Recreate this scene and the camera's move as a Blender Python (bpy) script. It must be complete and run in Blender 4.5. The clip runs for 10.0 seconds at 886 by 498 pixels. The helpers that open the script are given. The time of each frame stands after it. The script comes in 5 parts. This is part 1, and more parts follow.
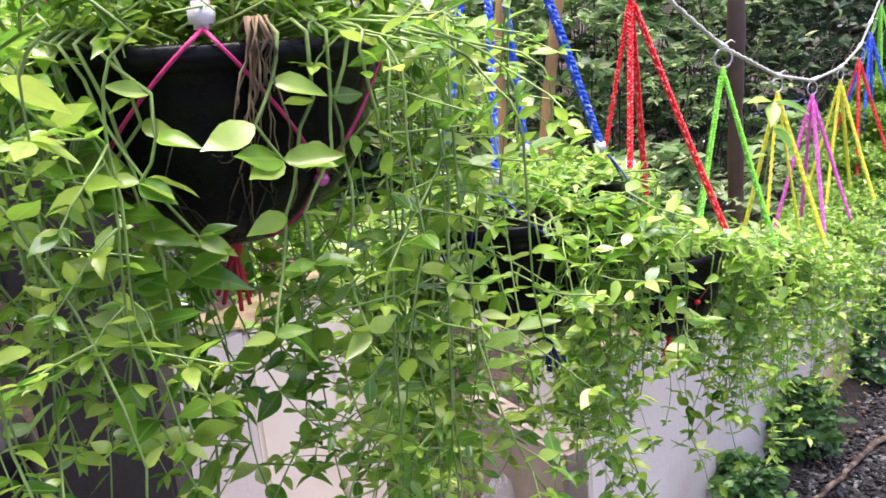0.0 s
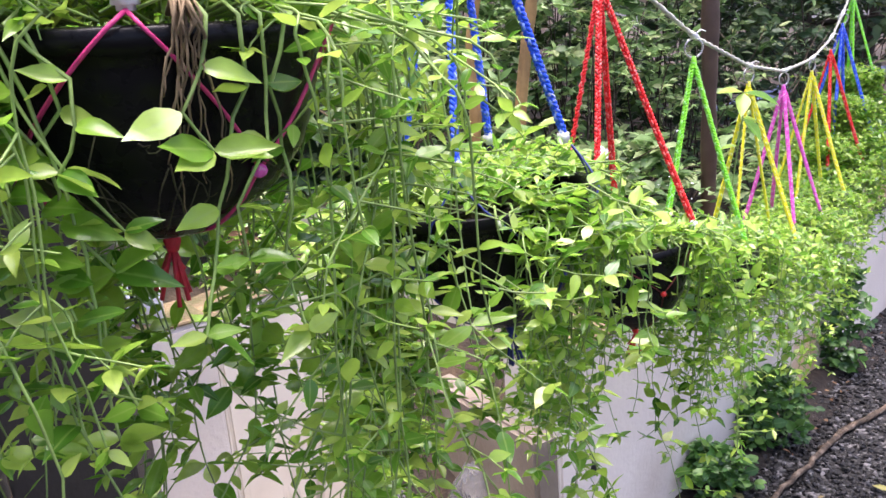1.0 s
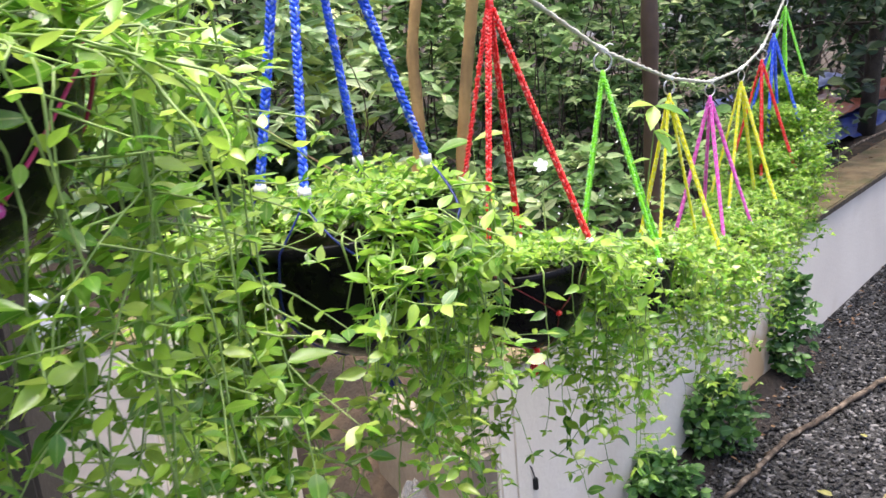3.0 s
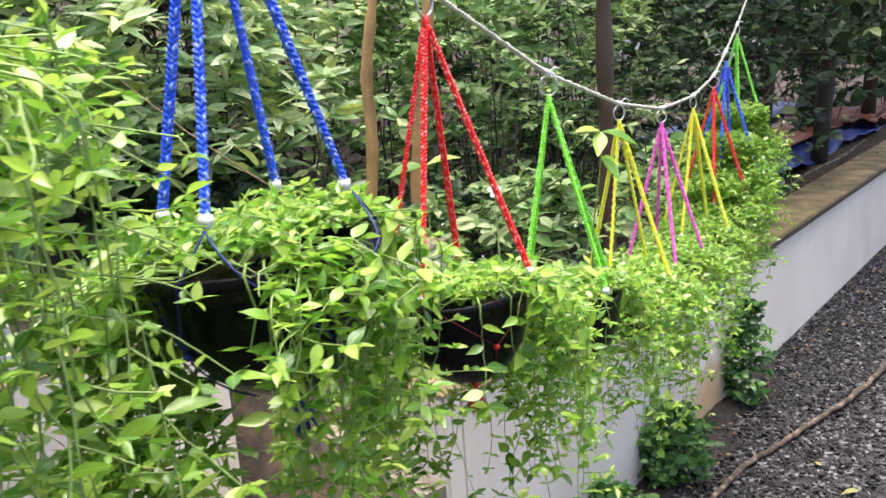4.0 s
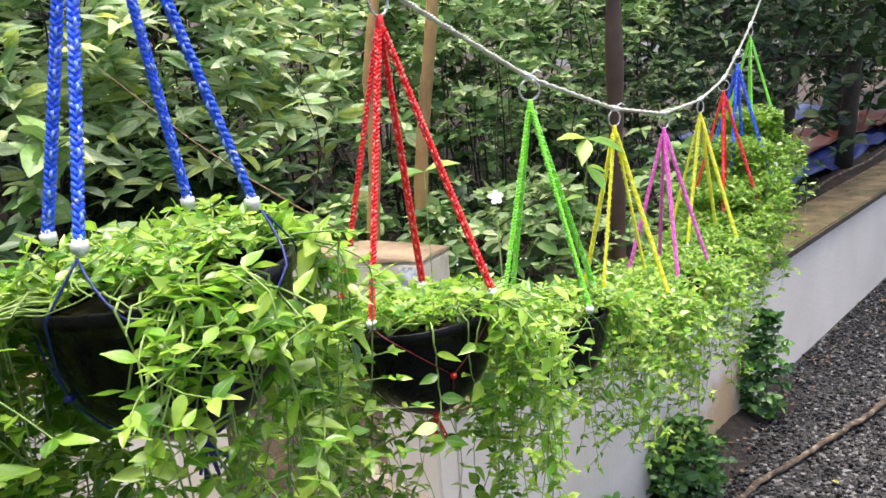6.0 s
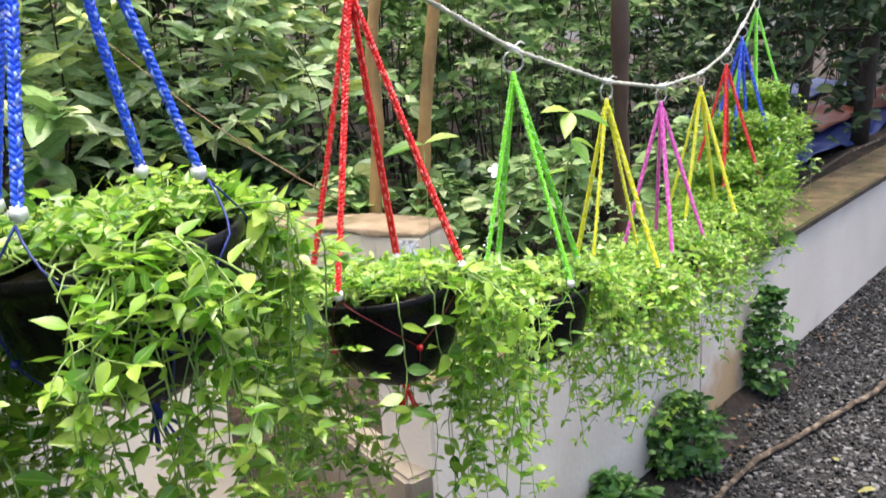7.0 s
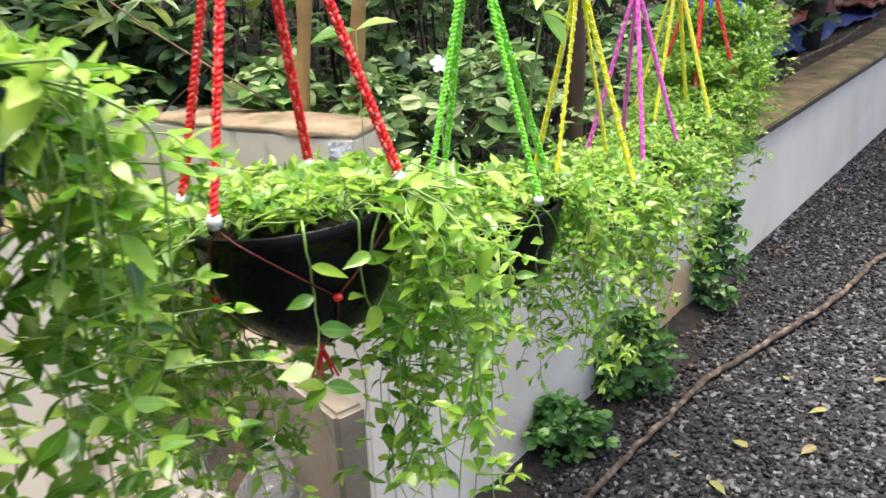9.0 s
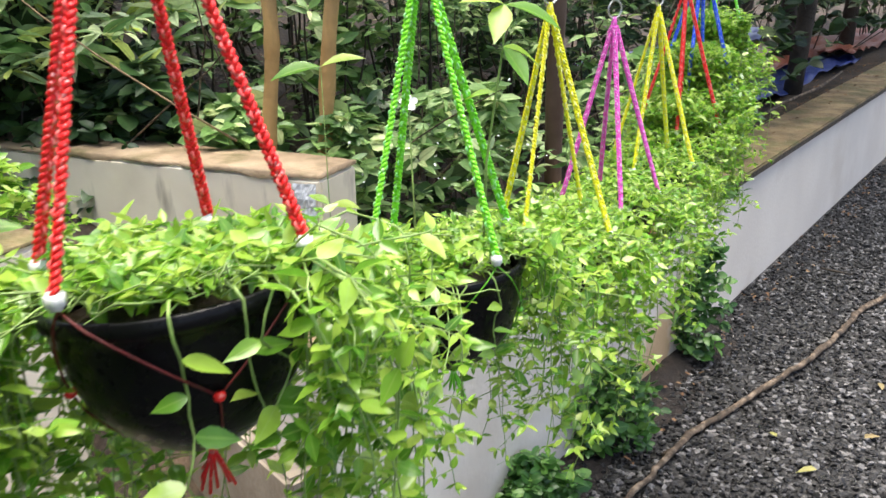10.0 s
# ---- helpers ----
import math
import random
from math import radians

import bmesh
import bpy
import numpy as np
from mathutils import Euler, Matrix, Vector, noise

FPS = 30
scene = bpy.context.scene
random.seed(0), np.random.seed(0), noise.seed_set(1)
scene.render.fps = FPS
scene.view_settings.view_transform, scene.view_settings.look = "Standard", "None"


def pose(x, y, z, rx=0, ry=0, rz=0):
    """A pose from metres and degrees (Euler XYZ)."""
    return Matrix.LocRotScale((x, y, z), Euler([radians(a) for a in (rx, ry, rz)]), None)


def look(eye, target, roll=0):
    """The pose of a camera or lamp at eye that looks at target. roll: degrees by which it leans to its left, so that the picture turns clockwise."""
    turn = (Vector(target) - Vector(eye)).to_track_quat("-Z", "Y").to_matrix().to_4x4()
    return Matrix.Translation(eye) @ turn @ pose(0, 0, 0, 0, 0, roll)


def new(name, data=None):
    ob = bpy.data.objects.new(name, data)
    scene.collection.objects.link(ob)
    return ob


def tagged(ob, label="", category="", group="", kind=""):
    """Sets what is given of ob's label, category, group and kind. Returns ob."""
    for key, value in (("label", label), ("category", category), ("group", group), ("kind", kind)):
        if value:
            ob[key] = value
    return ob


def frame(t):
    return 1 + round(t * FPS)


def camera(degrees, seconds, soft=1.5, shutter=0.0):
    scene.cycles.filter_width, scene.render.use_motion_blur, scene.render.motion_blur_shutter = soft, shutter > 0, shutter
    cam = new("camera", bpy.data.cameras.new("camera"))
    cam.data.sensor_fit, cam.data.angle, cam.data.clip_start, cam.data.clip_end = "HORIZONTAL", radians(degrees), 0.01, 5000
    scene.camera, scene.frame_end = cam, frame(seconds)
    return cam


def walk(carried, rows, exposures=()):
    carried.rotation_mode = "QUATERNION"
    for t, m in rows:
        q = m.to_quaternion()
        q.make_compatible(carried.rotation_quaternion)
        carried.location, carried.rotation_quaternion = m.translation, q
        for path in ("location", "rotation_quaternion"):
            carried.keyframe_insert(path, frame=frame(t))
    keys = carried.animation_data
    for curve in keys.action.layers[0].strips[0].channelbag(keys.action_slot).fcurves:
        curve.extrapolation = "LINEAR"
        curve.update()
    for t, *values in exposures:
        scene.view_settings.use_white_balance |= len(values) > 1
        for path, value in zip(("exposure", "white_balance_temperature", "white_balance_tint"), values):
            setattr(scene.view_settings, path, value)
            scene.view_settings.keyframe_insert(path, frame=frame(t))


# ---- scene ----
cam = camera(56.0, 10.0, 1.5, 0.5)
PATH = [
    (0.0, pose(0.000, 0.000, 1.804, 75.08, 5.03, -0.00)),
    (0.5, pose(0.006, 0.004, 1.803, 74.69, 4.34, -0.91)),
    (1.0, pose(0.017, 0.019, 1.802, 74.08, 4.33, -1.44)),
    (1.5, pose(0.028, 0.020, 1.798, 74.50, 4.71, -1.50)),
    (2.0, pose(0.080, -0.014, 1.806, 74.41, 4.77, -1.80)),
    (3.5, pose(0.135, 0.077, 1.796, 75.18, 4.40, -5.02)),
    (4.0, pose(0.165, 0.093, 1.791, 76.07, 3.93, -6.05)),
    (4.5, pose(0.204, 0.091, 1.795, 76.33, 4.58, -5.78)),
    (5.0, pose(0.227, 0.129, 1.794, 76.39, 4.54, -5.12)),
    (6.5, pose(0.284, 0.174, 1.781, 76.16, 3.78, -3.84)),
    (7.0, pose(0.312, 0.170, 1.778, 74.64, 3.79, -3.14)),
    (7.5, pose(0.301, 0.225, 1.756, 71.67, 4.00, -4.38)),
    (8.0, pose(0.273, 0.298, 1.740, 70.59, 3.26, -4.36)),
    (8.5, pose(0.300, 0.382, 1.729, 68.83, 2.31, -5.59)),
    (9.0, pose(0.329, 0.462, 1.699, 67.85, 1.85, -7.06)),
    (9.5, pose(0.363, 0.516, 1.678, 70.08, 1.61, -7.46)),
    (10.0, pose(0.390, 0.595, 1.674, 70.45, 0.97, -7.84)),
]
walk(cam, PATH, [(0.0, 1.71, 6300, 25), (1.7, 1.70, 6350, 21), (3.5, 1.64, 6600, 12), (7.0, 1.57, 6650, 10), (10.0, 1.58, 6700, 7)])

# world, sun and exposure
world = bpy.data.worlds.new("sky")
scene.world = world
world.use_nodes = True
wn = world.node_tree
sky = wn.nodes.new("ShaderNodeTexSky")
sky.sky_type = "NISHITA"
sky.sun_disc = False
sky.sun_elevation, sky.sun_rotation = radians(78), radians(20)
sky.air_density, sky.dust_density, sky.ozone_density = 0.7, 5.0, 0.6
wn.links.new(sky.outputs[0], wn.nodes["Background"].inputs[0])
wn.nodes["Background"].inputs[1].default_value = 0.15
sun_data = bpy.data.lights.new("sun", "SUN")
sun_data.energy, sun_data.angle, sun_data.color = 1.9, radians(40), (1.0, 0.97, 0.92)
sun = new("sun", sun_data)
sun.matrix_world = look((0.1, 0.6, 8), (0.3, 1.2, 1.0))

rng = np.random.default_rng(7)


# ---- materials ----
def material(name):
    m = bpy.data.materials.new(name)
    m.use_nodes = True
    return m, m.node_tree.nodes, m.node_tree.links, m.node_tree.nodes["Principled BSDF"]


def surface(name, stops, scale=8.0, rough=(0.5, 0.8), bump=0.3, bump_scale=60.0, metal=0.0, detail=6.0, stains=None, spec=0.5):
    """A surface with two scales of colour change, uneven gloss and fine relief."""
    m, n, l, b = material(name)
    co = n.new("ShaderNodeTexCoord")
    big = n.new("ShaderNodeTexNoise")
    big.inputs["Scale"].default_value, big.inputs["Detail"].default_value = scale, detail
    l.new(co.outputs["Object"], big.inputs["Vector"])
    ramp = n.new("ShaderNodeValToRGB")
    el = ramp.color_ramp.elements
    for k, (at, c) in enumerate(stops):
        e = el[k] if k < 2 else el.new(at)
        e.position, e.color = at, (*c, 1)
    l.new(big.outputs["Fac"], ramp.inputs[0])
    out = ramp.outputs[0]
    fine = n.new("ShaderNodeTexNoise")
    fine.inputs["Scale"].default_value, fine.inputs["Detail"].default_value = bump_scale, 8.0
    l.new(co.outputs["Object"], fine.inputs["Vector"])
    if stains:
        colour, s_scale, lo, hi, stretch = stains
        mp = n.new("ShaderNodeMapping")
        mp.inputs["Scale"].default_value = stretch
        l.new(co.outputs["Object"], mp.inputs[0])
        st = n.new("ShaderNodeTexNoise")
        st.inputs["Scale"].default_value, st.inputs["Detail"].default_value = s_scale, 9.0
        l.new(mp.outputs[0], st.inputs["Vector"])
        mr = n.new("ShaderNodeMapRange")
        mr.inputs[1].default_value, mr.inputs[2].default_value = lo, hi
        l.new(st.outputs["Fac"], mr.inputs[0])
        mx = n.new("ShaderNodeMix")
        mx.data_type = "RGBA"
        l.new(mr.outputs[0], mx.inputs["Factor"])
        l.new(out, mx.inputs["A"])
        mx.inputs["B"].default_value = (*colour, 1)
        out = mx.outputs["Result"]
    l.new(out, b.inputs["Base Color"])
    rr = n.new("ShaderNodeMapRange")
    rr.inputs[3].default_value, rr.inputs[4].default_value = rough
    l.new(fine.outputs["Fac"], rr.inputs[0])
    l.new(rr.outputs[0], b.inputs["Roughness"])
    bp = n.new("ShaderNodeBump")
    bp.inputs["Strength"].default_value, bp.inputs["Distance"].default_value = bump, 0.01
    l.new(fine.outputs["Fac"], bp.inputs["Height"])
    l.new(bp.outputs[0], b.inputs["Normal"])
    b.inputs["Metallic"].default_value = metal
    b.inputs["Specular IOR Level"].default_value = spec
    return m


def leaf_material(name, stops, rough=0.38, glow=0.35, vein=(0.35, 0.5, 0.12), pieces=False, spec=0.5):
    """A leaf: colour by leaf, pale midrib, light passing through."""
    m, n, l, b = material(name)
    if pieces:
        r = n.new("ShaderNodeObjectInfo").outputs["Random"]
    else:
        r = n.new("ShaderNodeNewGeometry").outputs["Random Per Island"]
    ramp = n.new("ShaderNodeValToRGB")
    el = ramp.color_ramp.elements
    for k, (at, c) in enumerate(stops):
        e = el[k] if k < 2 else el.new(at)
        e.position, e.color = at, (*c, 1)
    l.new(r, ramp.inputs[0])
    uv = n.new("ShaderNodeUVMap")
    sep = n.new("ShaderNodeSeparateXYZ")
    l.new(uv.outputs[0], sep.inputs[0])
    sub = n.new("ShaderNodeMath")
    sub.operation = "SUBTRACT"
    sub.inputs[1].default_value = 0.5
    l.new(sep.outputs["X"], sub.inputs[0])
    ab = n.new("ShaderNodeMath")
    ab.operation = "ABSOLUTE"
    l.new(sub.outputs[0], ab.inputs[0])
    mr = n.new("ShaderNodeMapRange")
    mr.inputs[1].default_value, mr.inputs[2].default_value = 0.09, 0.0
    mr.inputs[3].default_value, mr.inputs[4].default_value = 0.0, 0.55
    l.new(ab.outputs[0], mr.inputs[0])
    co = n.new("ShaderNodeTexCoord")
    no = n.new("ShaderNodeTexNoise")
    no.inputs["Scale"].default_value, no.inputs["Detail"].default_value = 70.0, 4.0
    l.new(co.outputs["Object"], no.inputs["Vector"])
    mot = n.new("ShaderNodeMix")
    mot.data_type, mot.blend_type = "RGBA", "MULTIPLY"
    mot.inputs["Factor"].default_value = 0.22
    l.new(ramp.outputs[0], mot.inputs["A"])
    tone = n.new("ShaderNodeMapRange")
    tone.inputs[1].default_value, tone.inputs[2].default_value = 0.3, 0.6
    l.new(no.outputs["Fac"], tone.inputs[0])
    l.new(tone.outputs[0], mot.inputs["B"])
    mx = n.new("ShaderNodeMix")
    mx.data_type = "RGBA"
    l.new(mr.outputs[0], mx.inputs["Factor"])
    l.new(mot.outputs["Result"], mx.inputs["A"])
    mx.inputs["B"].default_value = (*vein, 1)
    l.new(mx.outputs["Result"], b.inputs["Base Color"])
    b.inputs["Roughness"].default_value = rough
    b.inputs["Specular IOR Level"].default_value = spec
    bp = n.new("ShaderNodeBump")
    bp.inputs["Strength"].default_value, bp.inputs["Distance"].default_value = 0.25, 0.002
    l.new(no.outputs["Fac"], bp.inputs["Height"])
    l.new(bp.outputs[0], b.inputs["Normal"])
    tr = n.new("ShaderNodeBsdfTranslucent")
    l.new(mx.outputs["Result"], tr.inputs["Color"])
    mix = n.new("ShaderNodeMixShader")
    mix.inputs[0].default_value = glow
    l.new(b.outputs[0], mix.inputs[1])
    l.new(tr.outputs[0], mix.inputs[2])
    l.new(mix.outputs[0], n["Material Output"].inputs[0])
    return m


def plain(name, c, rough=0.5, metal=0.0, vary=0.15, scale=120.0, spec=0.5):
    lo = tuple(v * (1 - vary) for v in c)
    hi = tuple(min(1, v * (1 + vary)) for v in c)
    return surface(name, [(0.3, lo), (0.7, hi)], scale, (max(0.03, rough - 0.08), min(1, rough + 0.08)), 0.15, scale * 4, metal, spec=spec)


VINE = [(0.0, (0.068, 0.21, 0.018)), (0.25, (0.18, 0.42, 0.040)), (0.6, (0.35, 0.58, 0.068)), (1.0, (0.51, 0.68, 0.13))]
M_vine = leaf_material("vine_leaf", VINE, 0.26, 0.48, (0.36, 0.55, 0.11), spec=0.8)
M_vine_piece = leaf_material("vine_leaf_single", VINE, 0.26, 0.48, (0.36, 0.55, 0.11), pieces=True, spec=0.8)
M_stem = plain("vine_stem", (0.22, 0.33, 0.085), 0.45, vary=0.4, scale=40)
M_root = plain("dry_root", (0.24, 0.17, 0.095), 0.9, vary=0.4, scale=60)
M_darkroot = plain("dark_root", (0.05, 0.045, 0.022), 0.85, vary=0.5, scale=60)
M_pot = surface("black_plastic", [(0.3, (0.003, 0.003, 0.0035)), (0.7, (0.006, 0.006, 0.007))], 20, (0.20, 0.36), 0.08, 90, stains=((0.03, 0.027, 0.02), 14, 0.70, 0.9, (1, 1, 1)), spec=0.15)
M_soil = surface("potting_soil", [(0.3, (0.02, 0.013, 0.008)), (0.7, (0.06, 0.04, 0.025))], 60, (0.8, 1.0), 1.0, 140)
CORD = {"red": (0.95, 0.018, 0.020), "blue": (0.02, 0.11, 0.92), "green": (0.27, 0.90, 0.035), "yellow": (0.98, 0.88, 0.015), "pink": (0.92, 0.11, 0.58)}
# Pale flecks in the cord colour paint the glints on the plait.
M_cord = {k: surface(k + "_cord", [(0.3, tuple(0.85 * v for v in c)), (0.7, tuple(min(1, 1.2 * v) for v in c))], 150, (0.25, 0.42), 0.3, 500, stains=((0.92, 0.34, 0.32) if k == "red" else tuple(0.5 * v + 0.45 for v in c), 200, 0.58, 0.66, (1, 1, 1))) for k, c in CORD.items()}
# Pale strand colours stand in for highlights on the glossy cords.
M_glint = {k: plain("pale_" + k + "_glint_strand", (0.95, 0.15, 0.14) if k == "red" else tuple(0.62 * v + w for v, w in zip(c, (0.20, 0.28, 0.28))), 0.3, vary=0.2, scale=300) for k, c in CORD.items()}
NET = {"red": (0.10, 0.004, 0.005), "pink": (0.64, 0.045, 0.20), "blue": (0.008, 0.02, 0.16), "green": (0.10, 0.34, 0.015), "yellow": (0.38, 0.33, 0.01)}
M_net = {k: plain(k + "_net", c, 0.5, vary=0.2, scale=200) for k, c in NET.items()}
M_tassel = plain("crimson_tassel", (0.60, 0.03, 0.05), 0.6, vary=0.2, scale=200)
M_bead = plain("white_bead", (0.82, 0.82, 0.80), 0.25, vary=0.05)
M_bud = plain("pale_bud", (0.62, 0.58, 0.34), 0.5, vary=0.15)
M_metal = plain("ring_steel", (0.62, 0.61, 0.58), 0.28, 1.0)
M_rope = plain("pale_rope", (0.47, 0.47, 0.40), 0.85, vary=0.3, scale=90)
M_tape = plain("white_tie", (0.75, 0.75, 0.73), 0.6, vary=0.1)
M_paint = surface("white_wall_paint", [(0.2, (0.69, 0.625, 0.55)), (0.8, (0.82, 0.755, 0.67))], 2.2, (0.6, 0.85), 0.25, 45, stains=((0.50, 0.41, 0.31), 1.6, 0.55, 0.95, (1, 1, 1)))
def splash(mat, at, radius, colour):
    """A rusty splash round one place of a painted wall."""
    n, l = mat.node_tree.nodes, mat.node_tree.links
    b = n["Principled BSDF"]
    was = b.inputs["Base Color"].links[0].from_socket
    co = n.new("ShaderNodeTexCoord")
    dist = n.new("ShaderNodeVectorMath")
    dist.operation = "DISTANCE"
    dist.inputs[1].default_value = at
    l.new(co.outputs["Object"], dist.inputs[0])
    no = n.new("ShaderNodeTexNoise")
    no.inputs["Scale"].default_value, no.inputs["Detail"].default_value = 9.0, 8.0
    l.new(co.outputs["Object"], no.inputs["Vector"])
    ad = n.new("ShaderNodeMath")
    ad.operation = "MULTIPLY_ADD"
    ad.inputs[1].default_value = 0.45
    l.new(no.outputs["Fac"], ad.inputs[0])
    l.new(dist.outputs["Value"], ad.inputs[2])
    mr = n.new("ShaderNodeMapRange")
    mr.inputs[1].default_value, mr.inputs[2].default_value = radius + 0.225, radius + 0.06
    mr.inputs[3].default_value, mr.inputs[4].default_value = 0.0, 0.8
    l.new(ad.outputs[0], mr.inputs[0])
    mx = n.new("ShaderNodeMix")
    mx.data_type = "RGBA"
    l.new(mr.outputs[0], mx.inputs["Factor"])
    l.new(was, mx.inputs["A"])
    mx.inputs["B"].default_value = (*colour, 1)
    l.new(mx.outputs["Result"], b.inputs["Base Color"])


splash(M_paint, (2.36, 0.0, 0.06), 0.30, (0.50, 0.31, 0.13))
M_ledge = surface("mossy_concrete", [(0.28, (0.05, 0.038, 0.022)), (0.5, (0.19, 0.135, 0.07)), (0.72, (0.33, 0.25, 0.135))], 6.0, (0.45, 0.85), 0.8, 55, stains=((0.085, 0.085, 0.025), 5, 0.47, 0.64, (1, 1, 1)))
M_tan = surface("tan_cement", [(0.25, (0.20, 0.14, 0.085)), (0.5, (0.33, 0.24, 0.155)), (0.75, (0.43, 0.325, 0.22))], 7.0, (0.6, 0.9), 0.5, 50, stains=((0.12, 0.10, 0.04), 5, 0.56, 0.72, (1, 1, 1)))
M_grime_shade = surface("grime_and_shade", [(0.3, (0.02, 0.016, 0.011)), (0.7, (0.075, 0.055, 0.034))], 16.0, (0.4, 0.8), 0.8, 60)
M_old = surface("stained_concrete", [(0.2, (0.68, 0.60, 0.47)), (0.5, (0.84, 0.76, 0.62)), (0.8, (0.88, 0.82, 0.69))], 4.0, (0.5, 0.85), 0.08, 40, stains=((0.14, 0.11, 0.075), 6.0, 0.57, 0.80, (1.6, 1.6, 0.4)))
M_wet = surface("wet_brown_concrete", [(0.25, (0.16, 0.13, 0.10)), (0.5, (0.24, 0.20, 0.155)), (0.7, (0.33, 0.285, 0.23))], 5.0, (0.15, 0.6), 0.4, 40)
M_grey = surface("grey_plaster", [(0.2, (0.026, 0.021, 0.017)), (0.8, (0.056, 0.047, 0.038))], 3.0, (0.7, 0.9), 0.3, 50)
M_earth = surface("leaf_litter_earth", [(0.25, (0.012, 0.009, 0.006)), (0.5, (0.030, 0.020, 0.012)), (0.78, (0.085, 0.055, 0.03))], 9.0, (0.8, 1.0), 1.0, 50)
M_dirt = surface("reddish_soil", [(0.25, (0.006, 0.004, 0.003)), (0.5, (0.016, 0.011, 0.008)), (0.78, (0.040, 0.026, 0.018))], 22.0, (0.7, 1.0), 1.0, 120)
M_gravelbed = surface("gravel_bed", [(0.3, (0.012, 0.011, 0.011)), (0.7, (0.045, 0.041, 0.041))], 70.0, (0.5, 0.8), 1.0, 120)
def pebbled(mat, scale):
    """Adds small stones to a bed: a tone for each cell and rounded relief."""
    n, l = mat.node_tree.nodes, mat.node_tree.links
    b = n["Principled BSDF"]
    co = n.new("ShaderNodeTexCoord")
    vo = n.new("ShaderNodeTexVoronoi")
    vo.inputs["Scale"].default_value = scale
    l.new(co.outputs["Object"], vo.inputs["Vector"])
    sep = n.new("ShaderNodeSeparateColor")
    l.new(vo.outputs["Color"], sep.inputs[0])
    ramp = n.new("ShaderNodeValToRGB")
    for k, (at, c) in enumerate([(0.0, 0.004), (0.6, 0.015), (0.85, 0.05), (1.0, 0.19)]):
        e = ramp.color_ramp.elements[k] if k < 2 else ramp.color_ramp.elements.new(at)
        e.position, e.color = at, (c, c * 0.97, c * 0.98, 1)
    l.new(sep.outputs[0], ramp.inputs[0])
    l.new(ramp.outputs[0], b.inputs["Base Color"])
    bp = n.new("ShaderNodeBump")
    bp.invert = True
    bp.inputs["Strength"].default_value, bp.inputs["Distance"].default_value = 0.9, 0.012
    l.new(vo.outputs["Distance"], bp.inputs["Height"])
    l.new(bp.outputs[0], b.inputs["Normal"])


pebbled(M_gravelbed, 52.0)
M_bark = surface("tan_bark", [(0.2, (0.32, 0.185, 0.065)), (0.8, (0.55, 0.35, 0.14))], 9.0, (0.7, 0.95), 0.4, 60, stains=((0.10, 0.07, 0.04), 8, 0.55, 0.75, (1, 1, 0.3)))
M_darkbark = surface("dark_bark", [(0.2, (0.02, 0.016, 0.012)), (0.8, (0.07, 0.055, 0.04))], 14.0, (0.8, 1.0), 0.8, 60)
M_stick = surface("dry_branch", [(0.30, (0.028, 0.020, 0.014)), (0.5, (0.085, 0.060, 0.040)), (0.68, (0.24, 0.185, 0.135))], 26.0, (0.7, 0.95), 0.6, 90)
M_pole = surface("brown_painted_pole", [(0.3, (0.075, 0.042, 0.028)), (0.7, (0.13, 0.078, 0.052))], 12.0, (0.4, 0.6), 0.2, 80)
BUSH = [(0.0, (0.035, 0.10, 0.02)), (0.4, (0.19, 0.355, 0.095)), (0.75, (0.34, 0.52, 0.17)), (1.0, (0.62, 0.69, 0.33))]
M_bush = leaf_material("shrub_leaf", BUSH, 0.42, 0.25, (0.12, 0.2, 0.06))
# Dark leaf tones, lowered further to stand in for canopy shade.
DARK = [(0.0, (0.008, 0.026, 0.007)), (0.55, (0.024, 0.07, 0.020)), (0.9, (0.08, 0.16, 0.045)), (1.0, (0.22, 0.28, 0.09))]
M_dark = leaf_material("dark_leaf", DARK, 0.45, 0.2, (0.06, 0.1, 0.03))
LIGHT = [(0.0, (0.12, 0.25, 0.07)), (0.3, (0.42, 0.62, 0.28)), (0.7, (0.72, 0.83, 0.53)), (1.0, (0.70, 0.80, 0.16))]
M_light = leaf_material("bright_shrub_leaf", LIGHT, 0.28, 0.42, (0.25, 0.35, 0.1))
M_ivy = leaf_material("ivy_leaf", [(0.0, (0.022, 0.08, 0.016)), (0.6, (0.065, 0.19, 0.032)), (1.0, (0.20, 0.40, 0.08))], 0.35, 0.25, (0.15, 0.25, 0.08))
M_petal = plain("white_petal", (0.85, 0.85, 0.83), 0.6, vary=0.05)
M_fallen = leaf_material("fallen_leaf", [(0.0, (0.27, 0.27, 0.08)), (0.5, (0.36, 0.34, 0.13)), (1.0, (0.25, 0.19, 0.09))], 0.7, 0.15, (0.45, 0.38, 0.15), pieces=True)
M_litter = leaf_material("litter_leaf", [(0.0, (0.10, 0.05, 0.025)), (0.6, (0.20, 0.11, 0.055)), (1.0, (0.30, 0.20, 0.10))], 0.8, 0.1, (0.2, 0.12, 0.06))
M_stonebit = leaf_material("gravel_stone", [(0.0, (0.0025, 0.0025, 0.0026)), (0.45, (0.007, 0.0068, 0.0072)), (0.8, (0.028, 0.027, 0.029)), (1.0, (0.23, 0.225, 0.23))], 0.5, 0.0, (0.1, 0.1, 0.1), spec=0.35)
M_stonepiece = leaf_material("gravel_stone_single", [(0.0, (0.0025, 0.0025, 0.0026)), (0.45, (0.007, 0.0068, 0.0072)), (0.8, (0.028, 0.027, 0.029)), (1.0, (0.23, 0.225, 0.23))], 0.5, 0.0, (0.1, 0.1, 0.1), pieces=True, spec=0.35)
